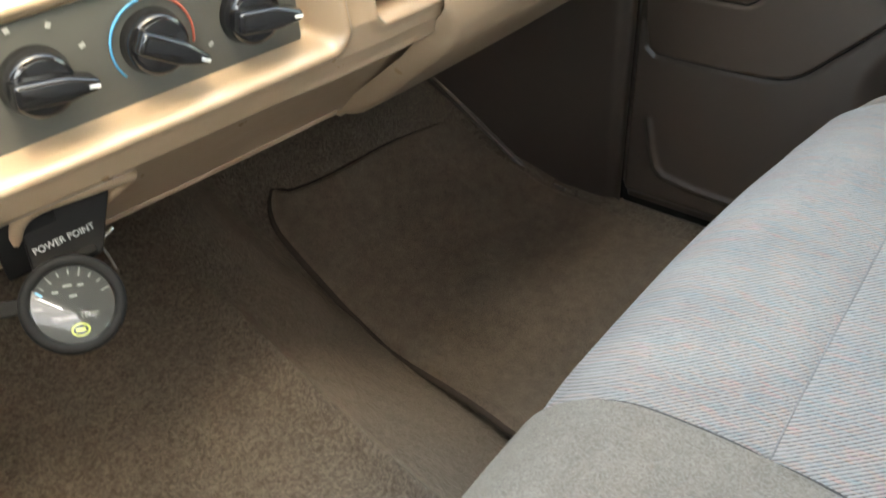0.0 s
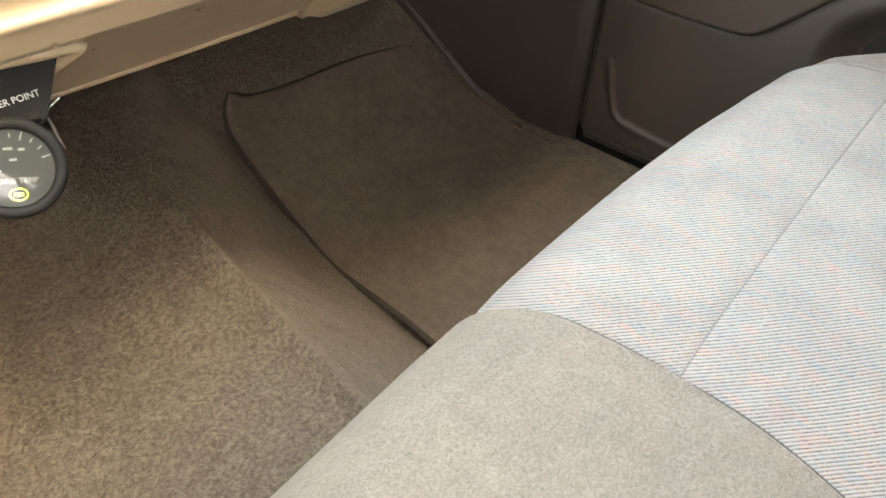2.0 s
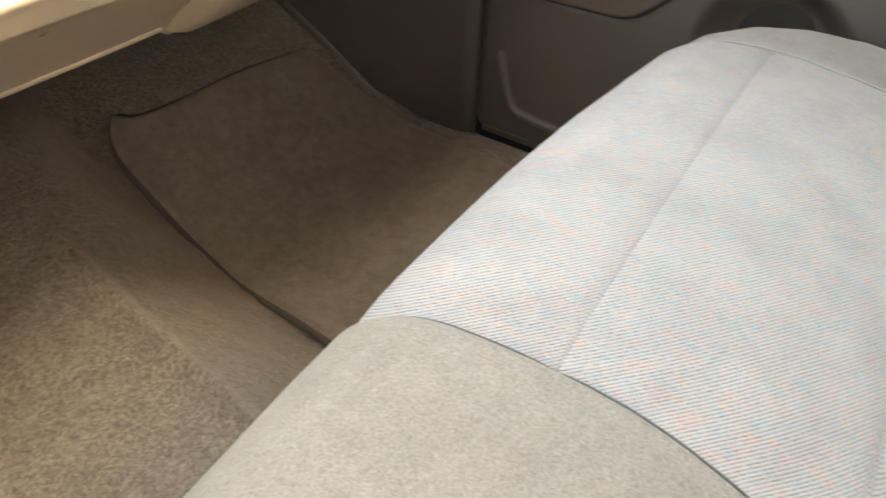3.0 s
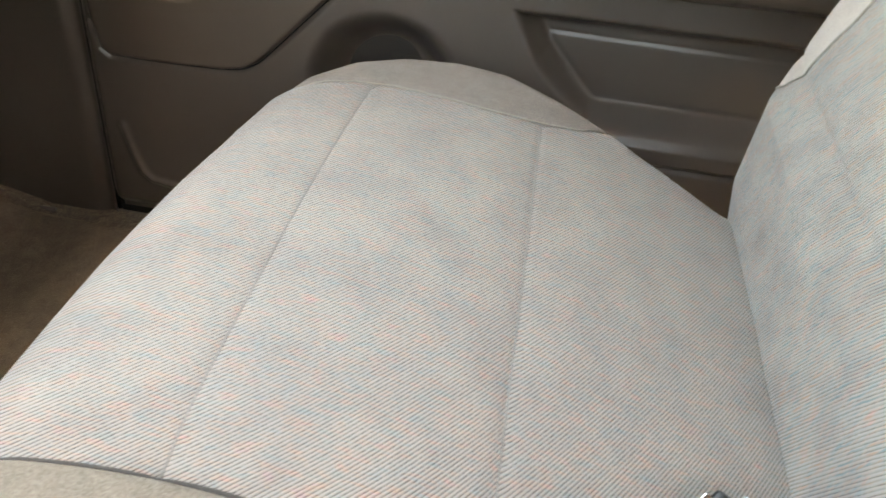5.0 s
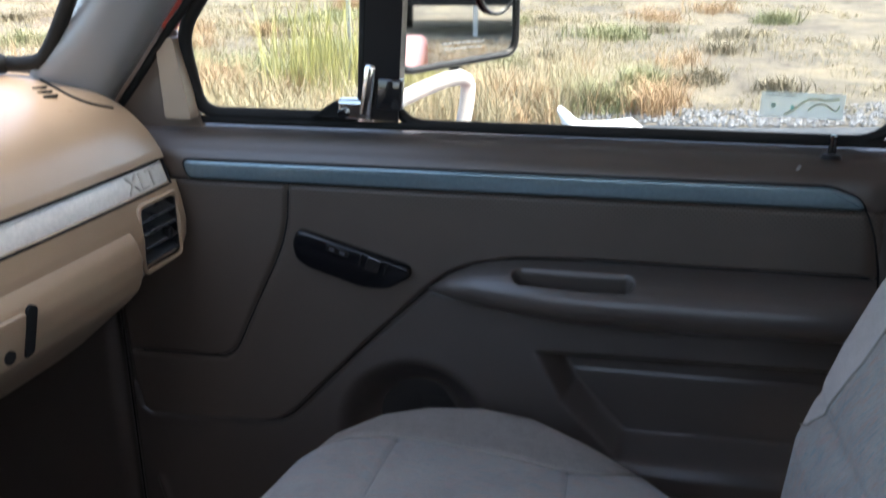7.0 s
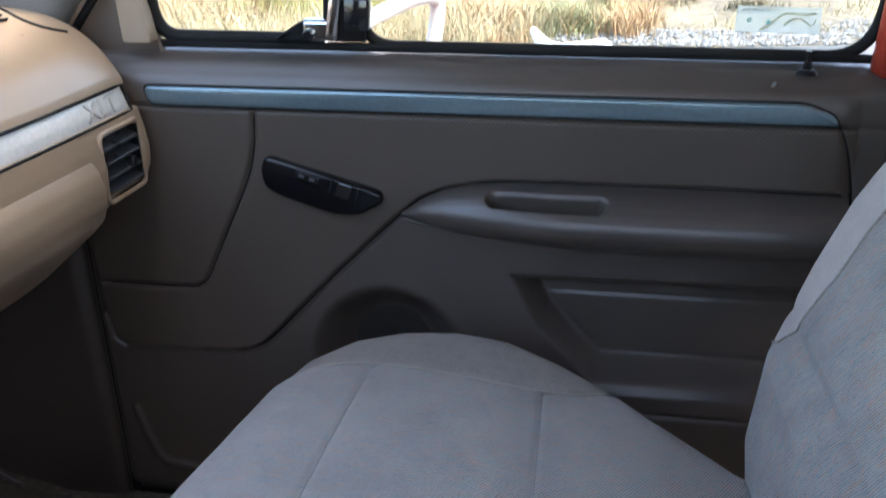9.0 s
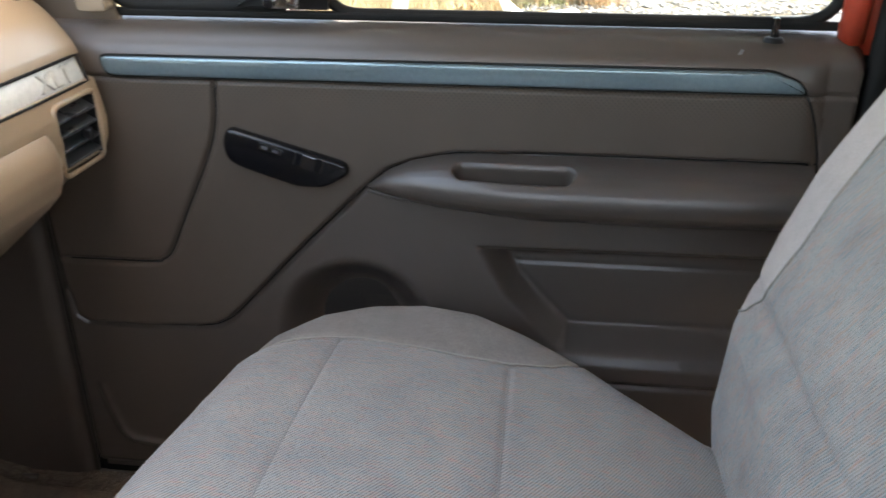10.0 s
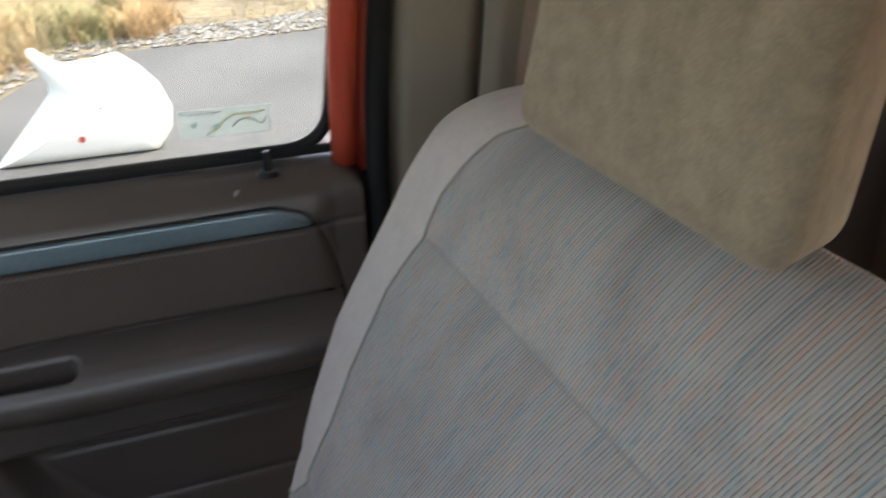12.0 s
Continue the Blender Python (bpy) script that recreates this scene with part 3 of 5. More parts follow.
def door_x(u, v):
    """The trim panel's inner face over y (u) and z (v)."""
    h = 0.008 * smoothstep(0.004, -0.006, signed(u, v, UPPER)) * smoothstep(0.715, 0.665, v) * smoothstep(-0.035, 0.0, u)
    h -= 0.007 * np.exp(-(line_distance(u, v, FRONT_SEAM) / 0.0036) ** 2)
    h -= 0.008 * np.exp(-(line_distance(u, v, UPPER) / 0.004) ** 2) * smoothstep(0.66, 0.63, v) * smoothstep(-0.02, -0.012, u)
    h -= 0.005 * np.exp(-((v - 0.652) / 0.003) ** 2) * (u < 0.97)
    h += 0.006 * smoothstep(0.62, 0.60, v) * smoothstep(-0.02, 0.02, u) * 0
    # roll of the window sill
    h -= 0.050 * np.clip((v - 0.682) / 0.052, 0, 1.1) ** 2.2
    # map pocket: overhung top, slanting front wall, bin wall
    d = signed(u, v, POCKET)
    h -= 0.052 * smoothstep(0.0, -0.032, d)
    h += 0.002 * smoothstep(0.384, 0.364, v) * smoothstep(-0.028, -0.04, d)
    h -= 0.0015 * np.exp(-((v - 0.374) / 0.002) ** 2) * (d < -0.03)
    # ledges below the pocket
    h += 0.010 * smoothstep(0.252, 0.230, v) * smoothstep(0.34, 0.26, u)
    h -= 0.006 * np.exp(-((v - 0.203) / 0.004) ** 2) * (u < 0.30)
    # speaker bowl
    r = np.hypot(u - 0.60, v - 0.262)
    h -= 0.060 * smoothstep(0.128, 0.060, r)
    # low rib
    rib = line_distance(u, v, [(1.045, 0.12), (1.033, 0.067), (1.02, 0.03), (1.005, 0.015), (0.943, 0.006), (0.6, -0.01)])
    h += 0.006 * np.exp(-(rib / 0.006) ** 2)
    # lower half swells inwards, rear rim turns away
    h += 0.012 * smoothstep(0.46, 0.30, v) * smoothstep(0.9, 0.6, u)
    h -= 0.035 * smoothstep(-0.02, 0.0, box_sdf(u, v, -0.078, 1.3, -0.3, 0.732, 0.055)) ** 2
    h -= 0.02 * smoothstep(1.075, 1.092, u)
    h -= 0.02 * smoothstep(-0.03, -0.06, v)
    rear = line_distance(u, v, [(0.0, 0.655), (-0.012, 0.63), (-0.022, 0.60), (-0.034, 0.54), (-0.042, 0.40), (-0.045, 0.2)])
    h -= 0.005 * np.exp(-(rear / 0.0035) ** 2)
    return 0.752 - h


du, dv = np.meshgrid(np.linspace(-0.078, 1.092, 420), np.linspace(-0.065, 0.731, 290), indexing="ij")
dx = door_x(du, dv)
cell_u, cell_v = (du[:-1, :-1] + du[1:, 1:]) / 2, (dv[:-1, :-1] + dv[1:, 1:]) / 2
in_upper = inside(cell_u, cell_v, UPPER)
rear_insert = in_upper & ~inside(cell_u, cell_v, FRONT_SEAM + [(1.2, 0.362), (1.2, 0.65)]) & (cell_v < 0.652)
front_insert = in_upper & (cell_v < 0.652) & ~rear_insert
idx = np.arange(du.size).reshape(du.shape)
quads = np.stack([idx[:-1, :-1], idx[:-1, 1:], idx[1:, 1:], idx[1:, :-1]], -1)
dverts = np.stack([dx, du, dv], -1).reshape(-1, 3)


def door_piece(name, mask, mat, label):
    q = quads[mask]
    used, back = np.unique(q, return_inverse=True)
    return mesh_object(name, dverts[used].tolist(), back.reshape(-1, 4)[:, ::-1].tolist(), mat, door, label)


door_piece("upper_insert", rear_insert, PERF, "perforated taupe vinyl insert")
door_piece("front_insert", front_insert, PERF, "taupe vinyl front insert with stitched edge")
round_off = box_sdf(cell_u, cell_v, -0.078, 1.2, -0.2, 0.732, 0.055) > 0
door_piece("trim_panel", ~(rear_insert | front_insert | round_off), TAUPE_HARD, "taupe moulded plastic lower trim with sill")

def joint(name, line, parent):
    pts = [Vector((0, u, v)) for u, v in line]
    fine = arc_line(pts, 0.012)
    tube(name, [(float(door_x(np.array([p.y]), np.array([p.z]))[0]) - 0.0006, p.y, p.z) for p in fine], 0.0016, DARK, parent, "dark joint line", 6)


joint("front_joint", FRONT_SEAM[:-1] + [(1.05, 0.362)], door)
joint("armrest_joint", UPPER[2:15], door)
joint("rear_joint", [(0.0, 0.655), (-0.012, 0.63), (-0.022, 0.60), (-0.034, 0.54), (-0.042, 0.40)], door)

# armrest with its pull cup
ay = np.linspace(0.578, -0.024, 240)
along = (0.578 - ay) / 0.602
reach = 0.066 * (1 - (1 - np.clip(along / 0.42, 0, 1)) ** 2.4) ** 0.8 * (1 - 0.25 * smoothstep(0.985, 1.0, along))
z_top = np.interp(ay, [-0.03, 0.30, 0.42, 0.47, 0.51, 0.545, 0.578], [0.559, 0.559, 0.558, 0.555, 0.546, 0.530, 0.504])
z_bot = np.interp(ay, [-0.03, 0.19, 0.346, 0.466, 0.539, 0.578], [0.474, 0.470, 0.472, 0.483, 0.493, 0.503])
prof = np.array([(0.0, 1.0), (0.12, 0.988), (0.3, 0.965), (0.5, 0.925), (0.68, 0.865), (0.84, 0.765), (0.95, 0.645), (0.99, 0.57), (1.0, 0.50), (0.975, 0.41), (0.90, 0.30), (0.78, 0.19), (0.6, 0.09), (0.35, 0.02), (0.0, 0.0)])
ps = np.linspace(0, 1, 60)
plen = np.concatenate([[0], np.cumsum(np.hypot(*np.diff(prof, axis=0).T))])
plen /= plen[-1]
po, ph = np.interp(ps, plen, prof[:, 0]), np.interp(ps, plen, prof[:, 1])
AY, PO = np.meshgrid(ay, po, indexing="ij")
_, PH = np.meshgrid(ay, ph, indexing="ij")
AX = 0.748 - reach[:, None] * PO
AZ = z_bot[:, None] + (z_top - z_bot)[:, None] * PH
PSG = np.meshgrid(ay, ps, indexing="ij")[1]
cup = box_sdf(AY, PSG * 0.155, 0.290, 0.448, 0.030, 0.054, 0.011)
AZ = AZ - 0.060 * smoothstep(0.003, -0.004, cup)
AX = AX + 0.022 * smoothstep(0.003, -0.004, cup)
tube("armrest_bead", [(0.7505, y_, z_ - 0.006) for y_, z_ in zip(ay[::6], z_bot[::6])], 0.0036, ARMREST, door, "", 8)
tube("armrest_seam", [(0.7500, y_, z_ - 0.0012) for y_, z_ in zip(ay[::6], z_bot[::6])], 0.0016, DARK, door, "dark joint line", 6)
sheet("armrest", AX, AY, AZ, ARMREST, door, "taupe moulded armrest with a pull cup")

# trim strip
strip_out = rounded([(0.944, 0.682), (0.046, 0.684), (0.012, 0.672), (0.001, 0.656), (0.936, 0.655)], 0.012, 5)
TO_DOOR = Matrix(((0, 0, -1, 0), (1, 0, 0, 0), (0, 1, 0, 0), (0, 0, 0, 1)))
part("trim_strip", moved(plate(strip_out, 0.014, 0.004), Matrix.Translation((0.752, 0, 0)) @ TO_DOOR), STRIP, door, "blue-grey satin trim strip", True)
part("strip_shadow_gap", moved(plate(rounded([(0.946, 0.684), (0.046, 0.686), (0.010, 0.673), (-0.003, 0.654), (0.938, 0.653)], 0.012, 5), 0.010, 0.001), Matrix.Translation((0.7515, 0, 0)) @ TO_DOOR), RUBBER, door, "dark gap round the strip")

part("scuff_mark", moved(block((0.0008, 0.004, 0.013), 0.0003, 1), pose(float(door_x(np.array([0.088]), np.array([0.702]))[0]) - 0.0004, 0.088, 0.702, 24, 0, 0)), PILLAR_GREY, door, "small pale scuff on the sill")

# window switch plate
plate_out = rounded([(0.770, 0.588), (0.779, 0.566), (0.774, 0.540), (0.755, 0.529), (0.674, 0.503), (0.636, 0.503), (0.600, 0.524), (0.602, 0.538), (0.612, 0.543)], 0.012, 4)
switch_plate = part("switch_plate", moved(plate(plate_out, 0.020, 0.006), Matrix.Translation((0.751, 0, 0)) @ TO_DOOR), SWITCHBLACK, door, "black switch plate set aslant", True)
SW = Matrix.Translation((0.7325, 0.66, 0.541)) @ pose(0, 0, 0, 18, 0, 0)
for name, off, size in (("lock_switch", 0.052, (0.006, 0.036, 0.011)), ("window_switch", -0.004, (0.010, 0.022, 0.022)), ("switch_guard", 0.016, (0.006, 0.004, 0.022)), ("switch_guard", -0.024, (0.006, 0.004, 0.022))):
    part(name, moved(block(size, 0.002, 2), SW @ pose(0, off, 0.002)), GLOSSBLACK, switch_plate)
part("lock_mark", moved(block((0.0012, 0.008, 0.004), 0.0004, 1), SW @ pose(-0.0035, 0.060, 0.002)), plain("grey_print", (0.10, 0.10, 0.105), 0.5), switch_plate)
part("lock_mark", moved(block((0.0012, 0.008, 0.004), 0.0004, 1), SW @ pose(-0.0035, 0.044, 0.002)), bpy.data.materials["grey_print"], switch_plate)

# speaker grille, its colour darkened to paint the shade in the bowl
part("speaker_grille", moved(disc(0.082, 0.006, 0.002, 48), pose(0.803, 0.60, 0.258, 0, -90, 0)), SPEAKER, door, "round speaker grille darkened for the bowl's shade")

# lock knob and its ferrule
part("lock_knob", moved(disc(0.0055, 0.026, 0.002, 20, 0.0045), pose(0.772, 0.046, 0.733)), GLOSSBLACK, door, "black lock knob")
part("knob_ferrule", moved(disc(0.014, 0.006, 0.002, 24, 0.010), pose(0.772, 0.046, 0.719)), BLACK, door)

# window frame, seals, panes
part("sill_seal", moved(block((0.010, 1.0, 0.012), 0.004, 2), pose(0.796, 0.45, 0.732)), RUBBER, door, "black rubber belt seal")


def frame_x(z):
    return 0.80 - 0.16 * max(0.0, z - 0.74)


main_loop = rounded([(0.640, 0.734), (-0.035, 0.734), (-0.068, 1.20), (0.592, 1.20)], 0.055, 8)
vent_loop = rounded([(0.935, 0.741), (0.945, 0.86), (0.680, 1.19), (0.638, 1.19), (0.682, 0.741)], 0.035, 6)
tube("window_seal", [(frame_x(v), u, v) for u, v in main_loop], 0.008, RUBBER, door, "black rubber window seal", 10, True)
tube("vent_seal", [(frame_x(v), u, v) for u, v in vent_loop], 0.010, RUBBER, door, "black rubber vent window seal", 10, True)
post_bm = bmesh.new()
tri = [(frame_x(v) + w, u, v) for w in (-0.012, 0.02) for u, v in ((0.629, 0.74), (0.682, 0.74), (0.631, 1.21), (0.584, 1.21))]
pv = [post_bm.verts.new(p) for p in tri]
for f in ((0, 1, 2, 3), (7, 6, 5, 4), (0, 4, 5, 1), (1, 5, 6, 2), (2, 6, 7, 3), (3, 7, 4, 0)):
    post_bm.faces.new([pv[k] for k in f])
part("divider_post", post_bm, BLACK, door, "black vent window divider post")


def pane(name, loop, off, parent):
    bm = bmesh.new()
    bm.faces.new([bm.verts.new((frame_x(v) + off, u, v)) for u, v in loop])
    ex = bmesh.ops.extrude_face_region(bm, geom=bm.faces[:])
    bmesh.ops.translate(bm, vec=(0.004, 0, 0), verts=[g for g in ex["geom"] if isinstance(g, bmesh.types.BMVert)])
    ob = part(name, bm, GLASS, parent, "clear window glass")
    ob.visible_shadow = False
    return ob


pane("window_pane", main_loop, 0.004, door)
pane("vent_pane", vent_loop, 0.004, door)
# vent latch
latch = part("vent_latch", moved(block((0.018, 0.018, 0.075), 0.005, 3), pose(0.778, 0.668, 0.785, 8, 0, 0)), CHROME, door, "worn chrome vent window latch", True)
part("latch_base", moved(block((0.022, 0.05, 0.03), 0.006, 3), pose(0.786, 0.690, 0.757)), CHROME, latch)
part("latch_pivot", moved(disc(0.008, 0.012, 0.002, 20), pose(0.772, 0.705, 0.752, 0, -90, 0)), GLOSSBLACK, latch)
part("latch_gusset", moved(plate(rounded([(0.76, 0.742), (0.72, 0.768), (0.685, 0.772), (0.685, 0.742)], 0.006, 3), 0.014, 0.003), Matrix.Translation((0.795, 0, 0)) @ TO_DOOR), RUBBER, door, "black rubber corner gusset")

part("divider_foot", moved(block((0.022, 0.036, 0.046), 0.004, 2), pose(0.784, 0.638, 0.780, 4, 0, 0)), GLOSSBLACK, door, "gloss black foot of the window divider", True)
# door frame uppers (inside of the red door)
for nm, pts in (("frame_rear", [(-0.052, 0.715), (-0.054, 0.90), (-0.092, 1.24)]), ("frame_top", [(-0.088, 1.222), (0.66, 1.225)]), ("frame_front", [(0.968, 0.872), (0.945, 0.90), (0.655, 1.24)])):
    tube(nm, arc_line([(frame_x(v) - 0.012 * (nm == "frame_rear") + 0.016 * (nm == "frame_front"), u, v) for u, v in pts], 0.05), 0.013 if nm == "frame_front" else 0.017, RED, door, "red painted window frame", 12)

tube("frame_flange", arc_line([(frame_x(v) + 0.012, u, v) for u, v in [(-0.085, 0.70), (-0.088, 0.90), (-0.128, 1.26)]], 0.05), 0.024, RED, door, "red painted window frame", 12)

# sticker on the glass
sticker = thing("window_sticker", "long pale sticker with faded print on the glass", "sticker")
ST = Matrix.Translation((0.797, 0.085, 0.779)) @ pose(0, 0, 0, 1, 0, 0)
part("backing", moved(block((0.0012, 0.105, 0.033), 0.0003, 1), ST), PAPER, sticker)
part("teal_mark", moved(disc(0.0028, 0.001, 0, 20), ST @ pose(-0.0012, 0.012, -0.003, 0, -90, 0)), plain("teal_print", (0.16, 0.52, 0.46), 0.6), sticker)
part("pale_mark", moved(disc(0.0034, 0.001, 0, 20), ST @ pose(-0.0011, 0.036, -0.001, 0, -90, 0)), plain("pale_teal_print", (0.50, 0.70, 0.62), 0.6), sticker)
OLIVE = plain("olive_print", (0.68, 0.70, 0.50), 0.6)
for pts, wide in (([(0.022, -0.013), (0.010, -0.006), (0.000, 0.004), (-0.010, 0.009), (-0.030, 0.008), (-0.045, 0.010)], 0.0022), ([(-0.008, -0.006), (-0.016, 0.001), (-0.028, 0.002), (-0.042, -0.006), (-0.046, 0.002)], 0.0016)):
    tube("olive_swoosh", arc_line([ST @ Vector((-0.0008, u_, v_)) for u_, v_ in pts], 0.003), wide, OLIVE, sticker, "faded olive curve", 6, False, 0.12)
for k in range(5):
    part("print_bar", moved(block((0.0004, 0.0065, 0.0022), 0, 1), ST @ pose(-0.0009, 0.043 - 0.0085 * k, 0.0125)), plain("grey_print", (0.48, 0.51, 0.50), 0.6), sticker)

# ---- body behind and before the door ----
pillar = thing("rear_pillar", "red painted pillar with dark seal and taupe trim", "pillar", kind="structure")
tube("jamb_seal", arc_line([(0.768, -0.090, -0.02), (0.768, -0.090, 0.45), (0.768, -0.088, 0.70), (0.752, -0.096, 0.92), (0.690, -0.125, 1.35)], 0.04), 0.015, RUBBER, pillar, "black rubber door seal", 10)


def trim_panel(name, y0, y1, x0, x1, z0, z1, mat, parent, label, round_r=0.03):
    u, v = np.meshgrid(np.linspace(0, 1, 40), np.linspace(0, 1, 60), indexing="ij")
    y, z = y0 + (y1 - y0) * u, z0 + (z1 - z0) * v
    e = np.minimum(u, 1 - u) * abs(y1 - y0)
    x = x0 + (x1 - x0) * u + round_r * (1 - np.clip(e / round_r, 0, 1)) ** 2 - 0.14 * np.maximum(0, z - 0.75)
    return sheet(name, x, y, z, mat, parent, label, True)


trim_panel("pillar_trim", -0.10, -0.225, 0.765, 0.755, -0.08, 1.36, PILLAR, pillar, "taupe moulded pillar trim")
trim_panel("pillar_step", -0.215, -0.30, 0.735, 0.735, -0.08, 1.36, PILLAR, pillar, "taupe raised pillar trim", 0.02)
trim_panel("rear_side_trim", -0.29, -0.96, 0.775, 0.74, -0.08, 1.36, TAUPE_HARD, pillar, "taupe trim behind the pillar")
belt = thing("seat_belt", "brown seat belt hanging from the rear pillar", "seat belt")
bz = np.linspace(1.15, 0.25, 60)
for nm, off, wide, turn in (("belt_webbing", 0.0, 0.046, 0.15), ("belt_return", -0.035, 0.046, 0.9)):
    bu, bs = np.meshgrid(bz, np.linspace(-0.5, 0.5, 9), indexing="ij")
    tw = turn + 0.9 * np.exp(-((bu - 0.92) / 0.11) ** 2)
    sheet(nm, 0.70 - 0.14 * np.maximum(0, bu - 0.75) + bs * wide * np.sin(tw), -0.262 + off + bs * wide * np.cos(tw), bu, BELT, belt)
part("belt_anchor", moved(block((0.03, 0.05, 0.06), 0.008, 2), pose(0.66, -0.275, 1.14)), BLACK, belt)

# windscreen pillar, windscreen
front_pillar = thing("front_pillar", "grey-brown windscreen pillar trim with red body edge", "pillar", kind="structure")
ap = arc_line([(0.764, 1.105, 0.74), (0.760, 1.062, 0.80), (0.746, 1.000, 0.90), (0.715, 0.905, 1.05), (0.645, 0.685, 1.35)], 0.03)
# broad cover from the windscreen seal to the door seal, flaring on to the dash
stations = [0.0, 0.07, 0.13, 0.24, 0.38, 1.0]
inner_edge = ((0.722, 1.160, 0.785), (0.708, 1.126, 0.824), (0.704, 1.097, 0.848), (0.702, 1.056, 0.892), (0.700, 1.015, 0.945), (0.627, 0.701, 1.345))
outer_edge = ((0.748, 1.066, 0.742), (0.747, 1.040, 0.776), (0.746, 1.012, 0.808), (0.745, 0.965, 0.866), (0.742, 0.900, 0.945), (0.673, 0.580, 1.345))
cs, cw = np.meshgrid(np.linspace(0, 1, 60), np.linspace(-0.06, 1.06, 40), indexing="ij")
bulge = 0.030 * (1 - (2 * np.clip(cw, 0, 1) - 1) ** 4) * (0.55 + 0.45 * smoothstep(0.0, 0.2, cs))
roll_in = 0.35 * (np.clip(-cw, 0, 1) + np.clip(cw - 1, 0, 1))
cover = [np.interp(cs, stations, [p[k] for p in inner_edge]) * (1 - cw) + np.interp(cs, stations, [p[k] for p in outer_edge]) * cw for k in range(3)]
sheet("pillar_cover", cover[0] - 0.86 * bulge + roll_in, cover[1] - 0.50 * bulge + 0.6 * roll_in, cover[2], PILLAR_GREY, front_pillar, "grey moulded pillar cover")
tube("pillar_body", [p + Vector((0.060, -0.030, 0.0)) for p in ap[len(ap) // 3:]], 0.018, RED, front_pillar, "red painted pillar edge", 12)
cover_out = [(0.976, 0.850), (0.949, 0.856), (0.930, 0.738), (0.972, 0.738)]
part("corner_cover", moved(plate(rounded(cover_out, 0.006, 3), 0.026, 0.0015), Matrix.Translation((0.784, 0, 0)) @ TO_DOOR), CORNER, front_pillar, "tan door corner cover")
tube("pillar_gap_seal", arc_line([(0.766, 1.056, 0.742), (0.764, 1.000, 0.808), (0.760, 0.953, 0.866), (0.757, 0.888, 0.945), (0.690, 0.57, 1.345)], 0.03), 0.006, RUBBER, front_pillar, "dark seal between pillar and door", 8)
part("sail_panel", moved(plate(rounded([(1.11, 0.715), (1.10, 0.80), (0.985, 0.875), (0.955, 0.86), (0.946, 0.80), (0.937, 0.752), (0.925, 0.715)], 0.008, 4), 0.012, 0.004), Matrix.Translation((0.799, 0, 0)) @ TO_DOOR), SAIL, front_pillar, "brown corner panel behind the vent window", True)
tube("screen_seal", arc_line([(0.715, 1.19, 0.818), (0.712, 1.135, 0.822), (0.706, 1.105, 0.845), (0.690, 1.05, 0.92), (0.655, 0.94, 1.07), (0.588, 0.715, 1.345)], 0.03), 0.0105, RUBBER, front_pillar, "black windscreen seal", 10)
tube("screen_base_seal", [(0.715, 1.19, 0.818), (0.3, 1.30, 0.822), (-0.3, 1.38, 0.822), (-0.72, 1.36, 0.818)], 0.014, RUBBER, front_pillar, "black windscreen base seal", 8)
tube("pillar_foot_gap", arc_line([(0.706, 1.128, 0.798), (0.689, 1.098, 0.792), (0.672, 1.062, 0.782), (0.676, 1.036, 0.772), (0.700, 1.018, 0.762)], 0.01), 0.0022, DARK, front_pillar, "dark gap at the foot of the pillar", 8)
tube("pillar_left", arc_line([(-0.77, 1.25, 0.74), (-0.74, 1.1, 0.95), (-0.67, 0.67, 1.35)], 0.05), 0.045, PILLAR, front_pillar, "grey-brown far pillar cover", 12)
ws = bmesh.new()
ws.faces.new([ws.verts.new(p) for p in ((0.725, 1.19, 0.81), (-0.74, 1.37, 0.81), (-0.655, 0.68, 1.345), (0.60, 0.70, 1.345))])
windscreen = tagged(part("window_1", ws, SCREEN), "clear windscreen over the dashboard", "windscreen", kind="structure")
windscreen.visible_shadow = False
tagged(part("trim_header", moved(block((1.3, 0.10, 0.05), 0.02, 3), pose(0, 0.675, 1.365)), HEADLINER), "pale trim along the windscreen header", "trim", kind="structure")
tagged(part("hood", moved(block((1.6, 1.2, 0.06), 0.02, 3), pose(0, 2.05, 0.70, -3, 0, 0)), RED), "red engine hood ahead of the windscreen", "hood", kind="structure")

# ---- dashboard ----
dash = thing("dashboard", "tan moulded dashboard running across the cab", "dashboard")
DASH = [(1.46, 0.806), (1.30, 0.808), (1.15, 0.800), (1.07, 0.786), (1.015, 0.763), (0.982, 0.732), (0.965, 0.702), (0.961, 0.690), (0.966, 0.687), (0.955, 0.659), (0.946, 0.656), (0.940, 0.630), (0.936, 0.600), (0.938, 0.575), (0.946, 0.556), (0.960, 0.546), (0.978, 0.542), (0.983, 0.534), (1.05, 0.468), (1.095, 0.420), (1.112, 0.404), (1.122, 0.402), (1.14, 0.42), (1.2, 0.50)]


def dash_shift(x):
    return 0.05 * (0.70 - x) + 0.085 * (0.70 - x) ** 2


dl = np.concatenate([[0], np.cumsum(np.hypot(*np.diff(np.array(DASH), axis=0).T))])
ds = np.unique(np.concatenate([np.linspace(0, dl[-1], 260), dl]))
py, pz = np.interp(ds, dl, [p[0] for p in DASH]), np.interp(ds, dl, [p[1] for p in DASH])
soft = np.ones(13) / 13
calm = smoothstep(dl[7] - 0.01, dl[6] - 0.02, ds)
for _ in range(2):
    py = py + calm * (np.convolve(np.pad(py, 6, mode="edge"), soft, "valid") - py)
    pz = pz + calm * (np.convolve(np.pad(pz, 6, mode="edge"), soft, "valid") - pz)
px = np.linspace(-0.78, 0.740, 620)
